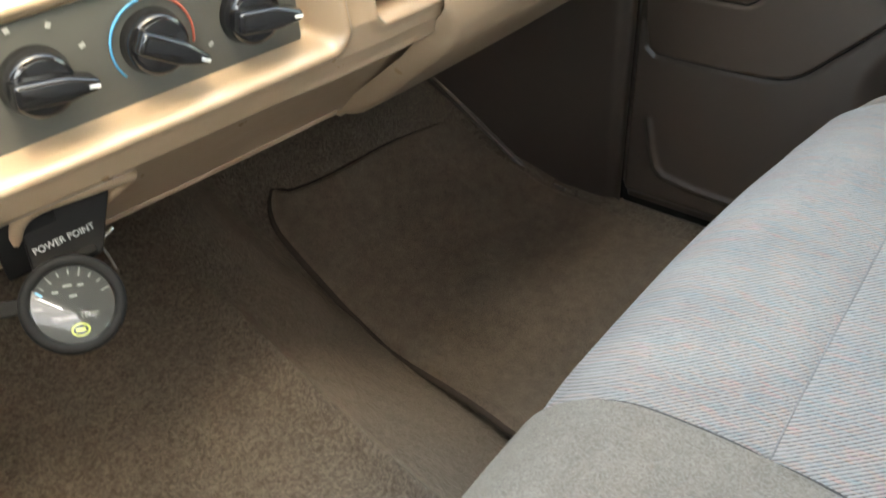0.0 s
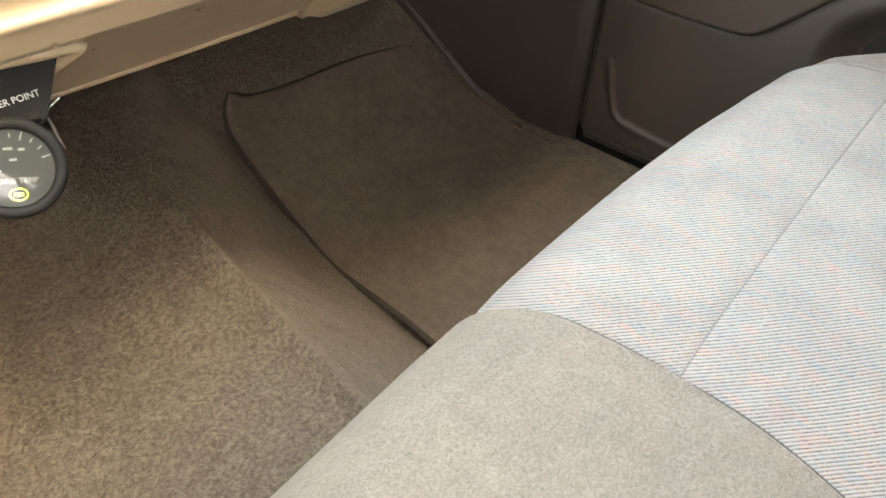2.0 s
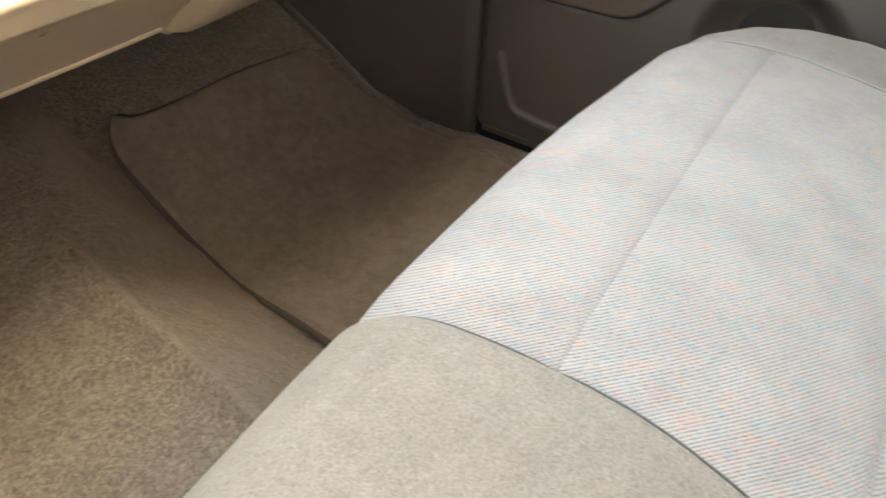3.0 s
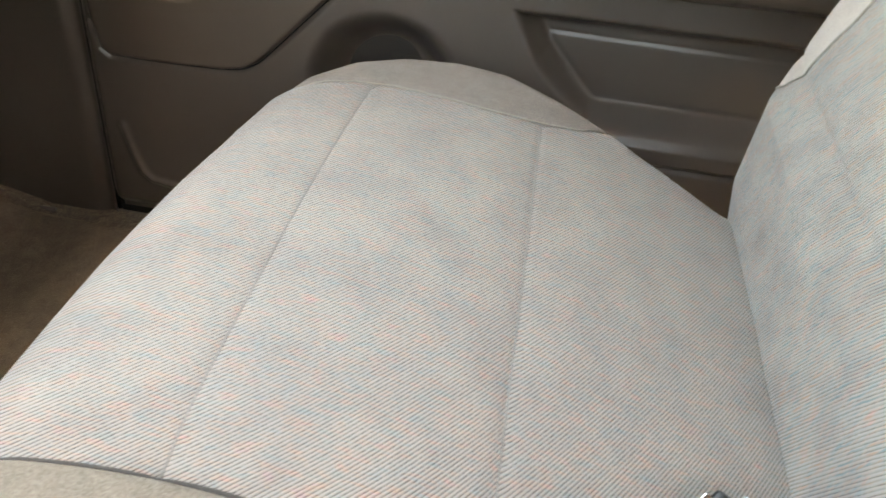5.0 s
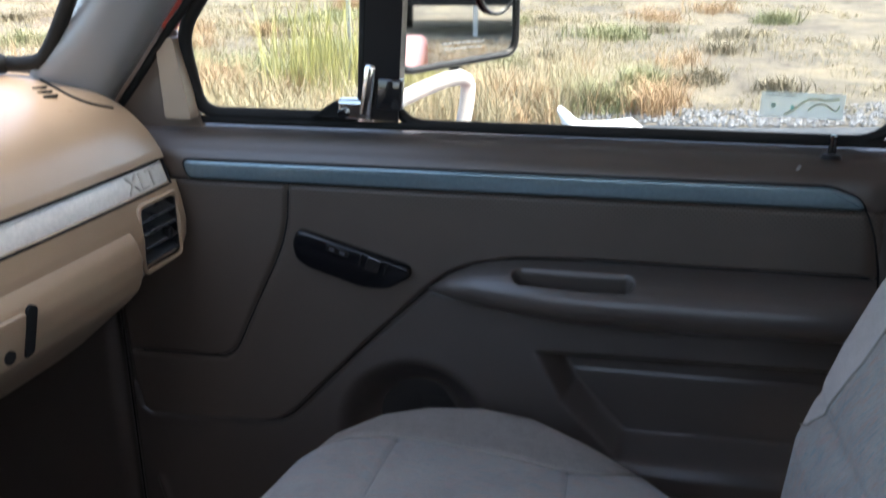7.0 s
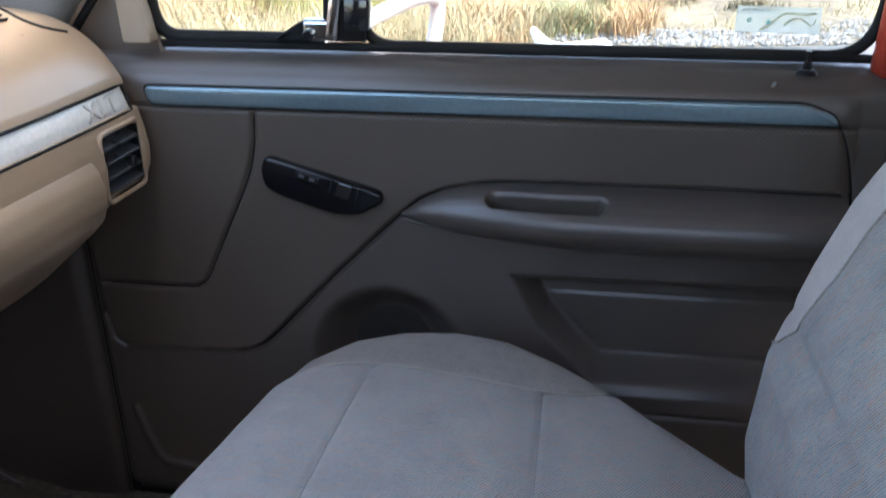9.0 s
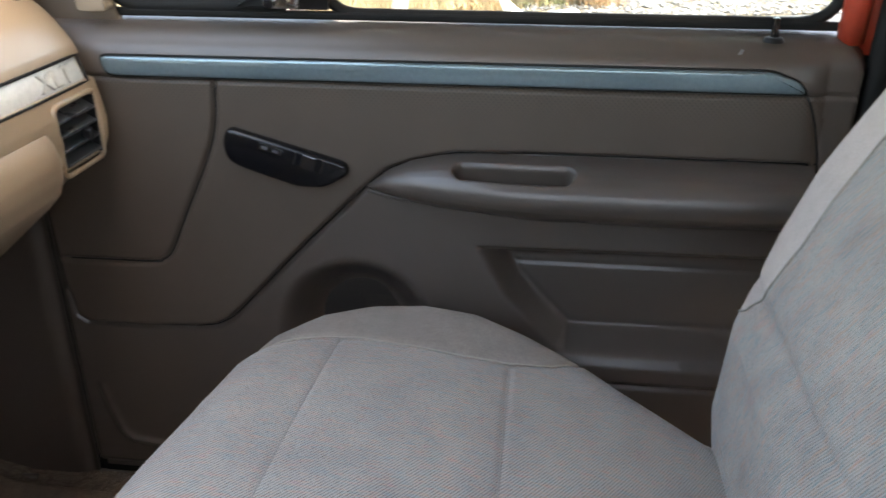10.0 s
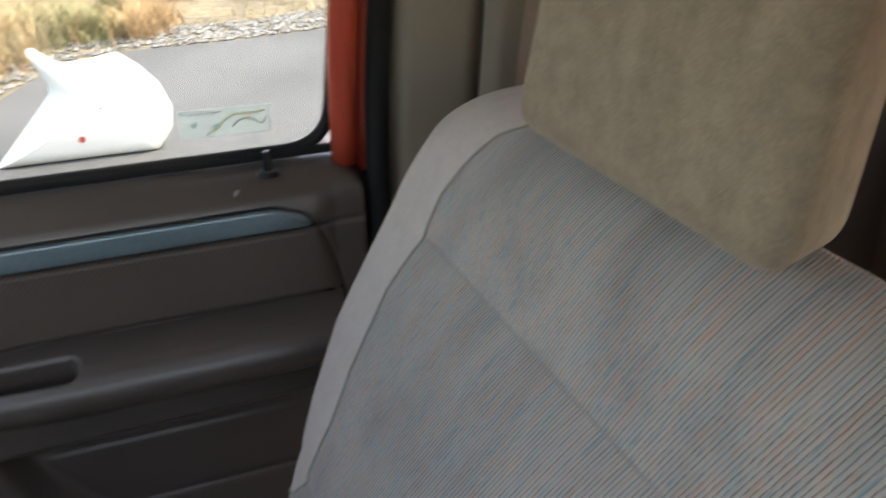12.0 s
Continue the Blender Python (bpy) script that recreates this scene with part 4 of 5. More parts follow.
DX, DY = np.meshgrid(px, py, indexing="ij")
DZ = np.meshgrid(px, pz, indexing="ij")[1]
face = (DZ < 0.70) & (DY < 1.0)
HVAC = (-0.44, -0.022, 0.5905, 0.692)
SLOT = (0.022, 0.330, 0.597, 0.645)
VENT = (0.616, 0.704, 0.556, 0.640)
depth = np.zeros_like(DX)
for (x0, x1, z0, z1), deep, r in ((SLOT, 0.05, 0.008), (VENT, 0.035, 0.008)):
    depth = np.maximum(depth, deep * smoothstep(0.002, -0.004, box_sdf(DX, DZ, x0, x1, z0, z1, r)) * face)
hole = box_sdf(DX, DZ, *HVAC, 0.014)
depth = np.maximum(depth, smoothstep(0.001, -0.010, hole) * (0.969 - DY) * face)
rim_h = 0.0075 * np.exp(-((hole - 0.005) / 0.0055) ** 2) * face
rim_h = rim_h + 0.004 * np.exp(-((box_sdf(DX, DZ, *SLOT, 0.008) - 0.005) / 0.005) ** 2) * face
rim_h = rim_h + 0.003 * np.exp(-((DZ - 0.5555) / 0.003) ** 2) * smoothstep(-0.09, -0.03, DX) * smoothstep(0.085, 0.07, DX) * (DY < 1.0)
low = 0.434 - 0.034 * smoothstep(0.085, 0.125, DX)
DZ = np.where(DY > 1.03, np.maximum(DZ, low), DZ)
end = 0.03 * smoothstep(0.716, 0.740, DX) ** 2
sheet("dash_shell", DX, DY + dash_shift(DX) + depth - rim_h + end, DZ, TAN, dash, "tan grained vinyl dash shell")
part("dash_end", moved(plate(rounded([(p[0], p[1]) for p in DASH[1:-2]], 0.01, 2), 0.012, 0.003), Matrix.Translation((0.745, 0.024, 0)) @ TO_DOOR), TAN, dash, "tan dash end cap")


def along_dash(x, base, z):
    return Matrix.Translation((x, base + dash_shift(x), z)) @ pose(0, 0, 0, 0, 0, -math.degrees(math.atan(0.05 + 0.17 * (0.70 - x))))


FACE = Matrix(((1, 0, 0, 0), (0, 0, -1, 0), (0, 1, 0, 0), (0, 0, 0, 1)))
def dash_strip(x0, x1, base, z, high, thick, lean):
    """A slim bar that follows the dash in plan."""
    xs = np.linspace(x0, x1, 60)
    sec = np.array([(0.0, -0.5), (0.7, -0.5), (1.0, -0.38), (1.0, 0.38), (0.7, 0.5), (0.0, 0.5)])
    X = np.repeat(xs[:, None], 6, 1)
    taper = np.ones(60)
    taper[-1], taper[0] = 0.9, 0.6
    Z = z + high * sec[None, :, 1] * taper[:, None]
    Y = base + dash_shift(X) - thick * sec[None, :, 0] * taper[:, None] + lean * (Z - z)
    return X, Y, Z


gap_x = np.linspace(0.014, 0.7085, 50)
gap_line = [(x_, 0.9585 + float(dash_shift(x_)), 0.6905) for x_ in gap_x] + [(x_, 0.9472 + float(dash_shift(x_)), 0.6556) for x_ in gap_x[::-1]]
tube("strip_gap", gap_line, 0.0021, DARK, dash, "dark gap round the silver strip", 8, True)
sheet("badge_strip", *dash_strip(0.012, 0.708, 0.962, 0.672, 0.034, 0.007, 0.30), SILVER, dash, "silver trim strip along the dash")
TILT = pose(0, 0, 0, -17, 0, 0)
# dark offset copy paints the shade at the embossed letters' edges
lettering("badge_edge_shade", "XLT", 0.0345, 0.0004, plain("badge_shadow", (0.07, 0.06, 0.05), 0.5), dash, along_dash(0.6506, 0.9545, 0.6714) @ TILT @ FACE @ Matrix.Diagonal((1.18, 1, 1, 1)))
lettering("badge_letters", "XLT", 0.0328, 0.0012, plain("badge_face", (0.66, 0.64, 0.58), 0.3, 0.2), dash, along_dash(0.650, 0.954, 0.672) @ TILT @ FACE @ Matrix.Diagonal((1.2, 1, 1, 1)))

# glovebox
GLOVE = [(0.962, 0.640), (0.944, 0.628), (0.934, 0.610), (0.929, 0.590), (0.930, 0.568), (0.938, 0.546), (0.955, 0.528), (1.04, 0.454), (1.075, 0.428), (1.09, 0.424), (1.11, 0.44)]
gl_ = np.concatenate([[0], np.cumsum(np.hypot(*np.diff(np.array(GLOVE), axis=0).T))])
gs = np.linspace(0, gl_[-1], 60)
gyp, gzp = np.interp(gs, gl_, [p[0] for p in GLOVE]), np.interp(gs, gl_, [p[1] for p in GLOVE])
gxx = np.linspace(0.095, 0.604, 130)
GX, GY = np.meshgrid(gxx, gyp, indexing="ij")
GZ = np.meshgrid(gxx, gzp, indexing="ij")[1]
ge = np.minimum(GX - 0.095 - 0.45 * np.clip(0.56 - GZ, -0.1, 0.0), 0.604 - GX)
GYY = GY + dash_shift(GX) + 0.035 * (1 - np.clip(ge / 0.022, 0, 1)) ** 2.2
glove = sheet("glovebox_door", GX, GYY - 0.004, GZ - 0.006, TAN, dash, "tan glovebox door with rounded edges")
LATCH = along_dash(0.335, 0.9235, 0.577) @ pose(0, 0, 0, 4, 0, 0) @ FACE
gl_latch = part("glovebox_latch", moved(plate(rounded([(0.020, -0.030), (0.034, -0.028), (0.046, 0.024), (0.036, 0.030), (0.030, 0.026)], 0.005, 4), 0.004, 0.001), LATCH @ pose(0, 0, 0.0005)), DARK, glove, "black finger slot of the latch")
part("latch_paddle", moved(plate(rounded([(-0.040, -0.030), (0.016, -0.030), (0.028, 0.024), (-0.040, 0.024)], 0.006, 4), 0.005, 0.002), LATCH @ pose(0, 0, 0.0005)), TAN, gl_latch, "tan latch paddle", True)
part("keyhole", moved(disc(0.008, 0.002, 0, 20), LATCH @ pose(-0.004, -0.016, 0.006)), DARK, gl_latch)

# side vent
vent = part("air_vent", moved(block((0.086, 0.004, 0.082), 0.001, 1), along_dash(0.660, 0.974, 0.598)), DARK, dash, "dark air vent with slanting slats")
for k in range(4):
    part("slat", moved(block((0.082, 0.024, 0.0042), 0.0015, 2), along_dash(0.660, 0.950, 0.569 + k * 0.0195) @ pose(0, 0, 0, 26, 0, 0)), SLATSHEEN, vent)
part("vent_lever", moved(block((0.010, 0.014, 0.016), 0.003, 2), along_dash(0.676, 0.940, 0.592)), BLACK, vent)
tube("vent_bezel", [along_dash(x_, 0.9415, z_).translation for x_, z_ in rounded([(0.612, 0.551), (0.7075, 0.551), (0.7075, 0.645), (0.612, 0.645)], 0.012, 5)], 0.0036, TAN, vent, "tan raised rim round the vent", 8, True)
for s in (-1, 1):
    part("vent_side", moved(block((0.003, 0.03, 0.08), 0.001, 1), along_dash(0.660 + s * 0.043, 0.955, 0.598)), BLACK, vent)

for k in range(3):
    part("demister_slot", moved(block((0.019, 0.008, 0.004), 0.001, 1), pose(0.669 - 0.013 * k, 1.106 - 0.0165 * k, 0.7925 - 0.0032 * k, -12, 0, -38)), DARK, dash)

# slot over the glovebox; a black plate paints its dark depth
part("bin_depth_plate", moved(block((0.304, 0.004, 0.048), 0.001, 1), along_dash(0.178, 0.972, 0.621)), DARK, dash, "black plate painting the dark depth of an open bin")

# heater panel with three knobs
panel = part("heater_panel", moved(plate(rounded([(-0.195, -0.046), (0.195, -0.046), (0.195, 0.046), (-0.195, 0.046)], 0.008, 4), 0.003, 0.001), along_dash(-0.232, 0.966, 0.640) @ FACE), GREYPANEL, dash, "grey heater control panel")


def heater_knob(x, z, angle, ring):
    at = along_dash(x, 0.962, z) @ FACE
    k = part("heater_knob", moved(disc(0.0265, 0.016, 0.004, 40, 0.023), at @ pose(0, 0, 0.008)), GLOSSBLACK, panel, "glossy black pointer knob", True)
    grip = rounded([(-0.024, -0.009), (0.012, -0.0095), (0.036, -0.004), (0.036, 0.004), (0.012, 0.0095), (-0.024, 0.009)], 0.004, 4)
    part("grip", moved(plate(grip, 0.017, 0.004), at @ pose(0, 0, 0.012, 0, 0, angle)), GLOSSBLACK, k, "", True)
    part("pointer_mark", moved(block((0.008, 0.003, 0.0012), 0.0004, 1), at @ pose(0, 0, 0.0295, 0, 0, angle) @ pose(0.030, 0, 0)), PRINT, k)
    if ring:
        for a0, a1, mat in ((95, 215, MARKBLUE), (-20, 95, MARKRED)):
            pts = [at @ Vector((0.034 * math.cos(radians(a0 + (a1 - a0) * i / 14)), 0.034 * math.sin(radians(a0 + (a1 - a0) * i / 14)), 0.001)) for i in range(15)]
            tube("colour_arc", pts, 0.0011, mat, panel, "", 6)
    else:
        for a in (20, 60, 100, 140, 200, -20):
            part("symbol", moved(block((0.0045, 0.0038, 0.0008), 0.0003, 1), at @ pose(0.041 * math.cos(radians(a)), 0.041 * math.sin(radians(a)), 0.0006, 0, 0, a)), FADED, panel)


for x, z, a, ring in ((-0.259, 0.642, -10, False), (-0.170, 0.641, -32, True), (-0.087, 0.636, -10, False)):
    heater_knob(x, z, a, ring)

# power outlet cover under the heater panel
OUT = along_dash(-0.277, 0.968, 0.510) @ pose(0, 0, 0, -42, 0, 0) @ FACE
outlet = part("outlet_cover", moved(plate(rounded([(-0.036, -0.022), (0.018, -0.024), (0.050, 0.026), (-0.026, 0.026)], 0.004, 3), 0.007, 0.002), OUT), RUBBER, dash, "black power outlet cover", True)
part("outlet_lip", moved(block((0.050, 0.007, 0.007), 0.002, 2), OUT @ pose(-0.010, -0.018, 0.008, 0, 0, -2)), RUBBER, outlet)
lettering("outlet_letters", "POWER POINT", 0.0074, 0.0003, PRINT, outlet, OUT @ pose(-0.003, -0.002, 0.0074))
tube("outlet_hood", arc_line([along_dash(-0.277, 0.968, 0.53) @ Vector(p) for p in ((-0.040, 0.03, -0.045), (-0.036, 0.012, -0.016), (-0.028, 0.004, 0.006), (-0.012, 0.002, 0.014), (0.030, 0.002, 0.011), (0.060, 0.002, 0.009), (0.064, 0.006, 0.004), (0.050, 0.02, -0.012), (0.032, 0.034, -0.030))], 0.006), 0.0062, TAN, dash, "tan hood over the outlet", 10)
lip_x = np.linspace(-0.228, 0.086, 40)
tube("lower_lip", [(x_, 1.083 + float(dash_shift(x_)), 0.434) for x_ in lip_x], 0.0042, TAN, dash, "tan rolled lower edge of the dash", 10)

# add-on gauge under the dash
gauge = thing("add_on_gauge", "round black add-on temperature gauge hanging under the dash", "gauge")
GC = Vector((-0.312, 1.050, 0.488))
EYE0 = Vector((-0.529, 0.519, 0.916))
GM = look(GC, GC + (GC - EYE0)) @ pose(0, 0, 0, 0, 0, -11) @ Matrix.Diagonal((0.93, 0.93, 0.93, 1))
cup_bm = disc(0.0395, 0.045, 0.003, 48)
part("cup", moved(cup_bm, GM @ pose(0, 0, -0.024)), BLACK, gauge, "black plastic gauge cup", True)
tube("bezel", [GM @ Vector((0.0365 * math.cos(2 * math.pi * k / 48), 0.0365 * math.sin(2 * math.pi * k / 48), 0.002)) for k in range(48)], 0.0046, RUBBER, gauge, "thick black bezel", 10, True)
dial = part("dial", moved(disc(0.034, 0.002, 0, 48), GM @ pose(0, 0, -0.001)), DIAL, gauge, "dark dial with pale marks")
for k in range(10):
    a = radians(178 - 160 * k / 9)
    part("tick", moved(block((0.007 if k % 3 == 0 else 0.004, 0.0011, 0.0006), 0, 1), GM @ pose(0.027 * math.cos(a), 0.027 * math.sin(a), 0.0004, 0, 0, math.degrees(a))), DIALPRINT, dial)
for u_, v_, w_ in ((-0.002, 0.016, 0.007), (0.008, 0.015, 0.005), (-0.012, 0.012, 0.005), (0.001, 0.007, 0.006)):
    part("dial_mark", moved(block((w_, 0.0022, 0.0005), 0, 1), GM @ pose(u_, v_, 0.0004)), DIALPRINT, dial, "unreadable pale figures")
part("cold_mark", moved(block((0.006, 0.0016, 0.0005), 0, 1), GM @ pose(-0.024, 0.0125, 0.0005, 0, 0, 140)), MARKBLUE, dial)
lettering("dial_letters", "TRANS TEMP", 0.0062, 0.0002, DIALPRINT, dial, GM @ pose(0.0, -0.0105, 0.0005))
part("maker_mark", moved(disc(0.0075, 0.0005, 0, 28), GM @ pose(0.002, -0.0215, 0.0004) @ Matrix.Diagonal((1, 0.75, 1, 1))), YELLOW, dial)
part("maker_core", moved(disc(0.0058, 0.0005, 0, 28), GM @ pose(0.002, -0.0215, 0.0007) @ Matrix.Diagonal((1, 0.72, 1, 1))), DIAL, dial)
part("maker_bar", moved(block((0.0075, 0.0032, 0.0004), 0, 1), GM @ pose(0.002, -0.0215, 0.0012)), YELLOW, dial)
part("needle", moved(block((0.019, 0.0014, 0.0008), 0.0003, 1), GM @ pose(-0.0166, 0.0034, 0.0022, 0, 0, 144)), PRINT, dial)
la, lr = np.meshgrid(np.linspace(0, 2 * math.pi, 49), np.linspace(0.0001, 0.0345, 10), indexing="ij")
lens_pts = np.stack([lr * np.cos(la), lr * np.sin(la), 0.0042 + 0.0035 * (1 - (lr / 0.0345) ** 2)], -1)
lens_pts = lens_pts @ np.array(GM.to_3x3()).T + np.array(GM.translation)
lens = sheet("lens", lens_pts[..., 0], lens_pts[..., 1], lens_pts[..., 2], GLASS, gauge, "clear domed gauge lens", True)
lens.visible_shadow = False
part("strap", moved(block((0.05, 0.014, 0.008), 0.002, 2), GM @ pose(-0.058, 0.006, -0.02)), RUBBER, gauge)
part("hanger", moved(block((0.05, 0.006, 0.05), 0.002, 2), along_dash(-0.300, 0.975, 0.515)), RUBBER, gauge)
clip_pts = [(x_, 0.972 + float(dash_shift(x_)), z_) for x_, z_ in ((-0.239, 0.497), (-0.247, 0.493), (-0.253, 0.488), (-0.250, 0.473), (-0.2486, 0.460), (-0.245, 0.450))]
tube("wire_clip", clip_pts, 0.0019, CHROME, gauge, "bent bright wire clip", 8)

# ---- front passenger seat ----
seat = thing("passenger_seat", "grey woven cloth bench seat with beige velour bolsters", "seat")


RIM = [(-0.75, -0.2), (-0.75, 0.762), (-0.20, 0.760), (-0.05, 0.755), (0.12, 0.749), (0.27, 0.740), (0.40, 0.728), (0.49, 0.712), (0.562, 0.681), (0.622, 0.627), (0.656, 0.56), (0.668, 0.48), (0.654, 0.40), (0.612, 0.325), (0.572, 0.265), (0.49, 0.12), (0.45, -0.2)]


def seat_outline(x, y):
    """Inside distance from the cushion's rim in plan."""
    return -signed(np.atleast_1d(x), np.atleast_1d(y), RIM).reshape(np.shape(x))


def cushion_z(x, y):
    d = seat_outline(x, y)
    top = 0.438 - 0.054 * np.clip((x + 0.1) / 0.62, 0, 1.0) ** 2
    top = top - 0.085 * np.clip((0.52 - y) / 0.40, 0, 1.4) ** 1.5
    top = top + 0.026 * np.clip((x - 0.15) / 0.4, 0, 1) * np.clip((0.50 - y) / 0.24, 0, 1)
    top = top - 0.14 * np.clip((-0.36 - x) / 0.35, 0, 1.5) ** 1.6
    top = top + 0.002 * (x < inner_line(y) + 0.001)
    r = 0.10 - 0.04 * smoothstep(0.35, 0.60, x)
    roll = r - np.sqrt(np.maximum(r * r - np.clip(r - d, 0, r) ** 2, 0))
    z = top - roll * 0.95 - 6.0 * np.clip(0.002 - d, 0, 1)
    for ys in (0.358, 0.576):
        z = z - 0.0022 * np.exp(-((y - ys) / 0.004) ** 2) * ((x > -0.12) & (x < outer_line(y))) - 0.0016 * np.exp(-((y - ys) / 0.02) ** 2) * ((x > -0.12) & (x < outer_line(y)))
    past = x - inner_line(y)
    z = z - np.where(past > 0, 0.011 * np.exp(-(past / 0.036) ** 2), 0.011 * np.clip(1 + past / 0.007, 0, 1) ** 2)
    z = z - 0.005 * np.exp(-((x - outer_line(y) + 0.003) / 0.006) ** 2) * (y > 0.262)
    return np.maximum(z, 0.02)


def inner_line(y):
    return -0.118 - 0.012 * ((y - 0.59) / 0.12) ** 2


def outer_line(y):
    return np.interp(y, [-0.1, 0.215, 0.25, 0.275, 0.307, 0.359, 0.42, 0.493, 0.55, 0.595, 0.652, 0.72, 0.85], [0.67, 0.665, 0.595, 0.546, 0.521, 0.511, 0.517, 0.531, 0.539, 0.536, 0.522, 0.50, 0.48])


ys = np.linspace(0.02, 0.835, 300)
for nm, lo, hi, mat, cols, lab in (("cushion_cloth", inner_line, outer_line, CLOTH, 220, "grey woven cloth with pastel flecks"), ("inner_bolster", lambda y: y * 0 - 0.62, inner_line, VELOUR, 110, "beige velour bolster"), ("outer_bolster", outer_line, lambda y: np.maximum(0.672, outer_line(y) + 0.01), TAUPE_VELOUR, 90, "taupe velour front bolster")):
    yy, uu = np.meshgrid(ys, np.linspace(0, 1, cols), indexing="ij")
    uu = uu ** 1.35 if nm == "cushion_cloth" else 1 - (1 - uu) ** 1.9 if nm == "inner_bolster" else uu
    xx = lo(yy) + uu * (hi(yy) - lo(yy))
    sheet(nm, xx, yy, cushion_z(xx, yy), mat, seat, lab, True)
# crevice shade along the inner bolster, painted as a dark cord
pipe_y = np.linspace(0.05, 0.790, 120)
tube("seam_shade_cord", [(float(inner_line(y)) + 0.003, y, float(cushion_z(inner_line(y) + 0.003, np.array(y))) + 0.0012) for y in pipe_y], 0.0025, SEAMSHADE, seat, "dark cord that paints the seam's shade beside the bolster", 8)
pipe_y = np.linspace(0.262, 0.765, 90)
tube("piping", [(float(outer_line(y)), y, float(cushion_z(np.array(float(outer_line(y))), np.array(y))) + 0.001) for y in pipe_y], 0.0012, PIPING, seat, "", 8)
for y0 in (0.358, 0.576):
    sx = np.linspace(float(inner_line(y0)), float(outer_line(y0)), 60)
    tube("seam", [(x, y0, float(cushion_z(np.array(x), np.array(y0))) + 0.0004) for x in sx], 0.0008, STITCH, seat, "", 6)

# back rest
BACK = [(0.20, 0.115), (0.28, 0.122), (0.36, 0.126), (0.45, 0.110), (0.55, 0.070), (0.62, 0.036), (0.70, -0.016), (0.737, -0.040), (0.80, -0.075), (0.85, -0.10), (0.90, -0.13)]


def back_y(x, z):
    base = np.interp(z, [p[0] for p in BACK], [p[1] for p in BACK])
    edge = np.interp(z, [0.1, 0.28, 0.36, 0.45, 0.55, 0.65, 0.75, 0.82, 0.95], [0.48, 0.515, 0.555, 0.585, 0.612, 0.638, 0.654, 0.654, 0.645])
    edge = edge - 0.055 * np.clip((z - 0.75) / 0.112, 0, 1) ** 2
    side, top = np.clip(1 - (edge - x) / 0.11, 0, 1.2), np.clip(1 - (0.862 - z) / 0.062, 0, 1.2)
    q = np.hypot(side, top)
    r = (0.11 * side + 0.062 * top) / np.maximum(side + top, 1e-6)
    y = base - r * (1 - np.sqrt(np.maximum(1 - np.minimum(q, 1) ** 2, 0))) - 0.5 * np.clip(q - 0.995, 0, 1)
    y = y - (0.004 * np.exp(-((z - 0.737) / 0.008) ** 2) + 0.006 * np.exp(-((z - 0.737) / 0.03) ** 2)) * smoothstep(0.53, 0.46, x) - 0.0036 * np.exp(-((z - 0.50) / 0.008) ** 2)
    return np.maximum(y, -0.30)


def back_line(z):
    return np.interp(z, [0.0, 0.40, 0.455, 0.479, 0.505, 0.57, 0.62, 0.69, 0.78, 0.84, 0.87, 0.92], [0.66, 0.60, 0.53, 0.490, 0.474, 0.466, 0.474, 0.491, 0.486, 0.458, 0.405, 0.30])


zs = np.linspace(0.22, 0.96, 300)
for nm, lo, hi, mat, cols, lab in (("back_cloth", lambda z: z * 0 - 0.42, back_line, BACK_CLOTH, 240, "grey woven cloth with pastel flecks"), ("back_bolster", back_line, lambda z: np.maximum(0.69, back_line(z) + 0.01), BOLSTER, 60, "pale velour side bolster with window light in its colour")):
    zz, uu = np.meshgrid(zs, np.linspace(0, 1, cols), indexing="ij")
    xx = lo(zz) + uu * (hi(zz) - lo(zz))
    over = np.maximum(zz - 0.8615, 0)
    sheet(nm, xx, back_y(xx, np.minimum(zz, 0.8615)) - 0.9 * over, np.minimum(zz, 0.8615) - 0.7 * over, mat, seat, lab)
pz_ = np.linspace(0.462, 0.860, 90)
tube("piping", [(float(back_line(z)), float(back_y(np.array(float(back_line(z))), np.array(z))) + 0.001, z) for z in pz_], 0.0013, PIPING, seat, "", 8)
sx = np.linspace(-0.40, float(back_line(0.737)), 60)
tube("seam", [(x, float(back_y(np.array(x), np.array(0.737))) + 0.0004, 0.737) for x in sx], 0.0008, STITCH, seat, "", 6)

# headrest on its posts
headrest = thing("headrest", "beige velour headrest on chrome posts", "headrest")
hb = block((0.290, 0.115, 0.225), 0.026, 8)
for v in hb.verts:
    v.co.x *= 1.0 - 0.025 * v.co.z / 0.1 - 0.36 * float(smoothstep(-0.045, 0.075, -v.co.y))
part("cover", moved(hb, pose(0.246, -0.158, 0.970, 10, 0, 0)), HEADCLOTH, headrest, "beige velour cover", True)
for x in (0.165, 0.325):
    part("post", moved(disc(0.007, 0.16, 0, 16), pose(x, -0.170, 0.84, 10, 0, 0)), CHROME, headrest, "chrome post")
    part("post_collar", moved(disc(0.014, 0.012, 0.003, 20), pose(x, -0.173, 0.858, 10, 0, 0)), BLACK, headrest)

# belt buckle on the cushion
buckle = thing("belt_buckle", "black seat belt buckle with bright tongue on the cushion", "seat belt buckle")
BM = pose(-0.077, 0.194, 0.402, 0, -6, -38)
part("housing", moved(block((0.075, 0.036, 0.026), 0.006, 3), BM), BLACK, buckle, "black buckle housing", True)
part("rim", moved(block((0.072, 0.005, 0.005), 0.0015, 2), BM @ pose(0, 0.017, 0.012)), CHROME, buckle, "bright metal edge")
part("tongue_cover", moved(block((0.052, 0.016, 0.018), 0.004, 2), BM @ pose(0.004, 0.029, 0.003)), BLACK, buckle, "", True)
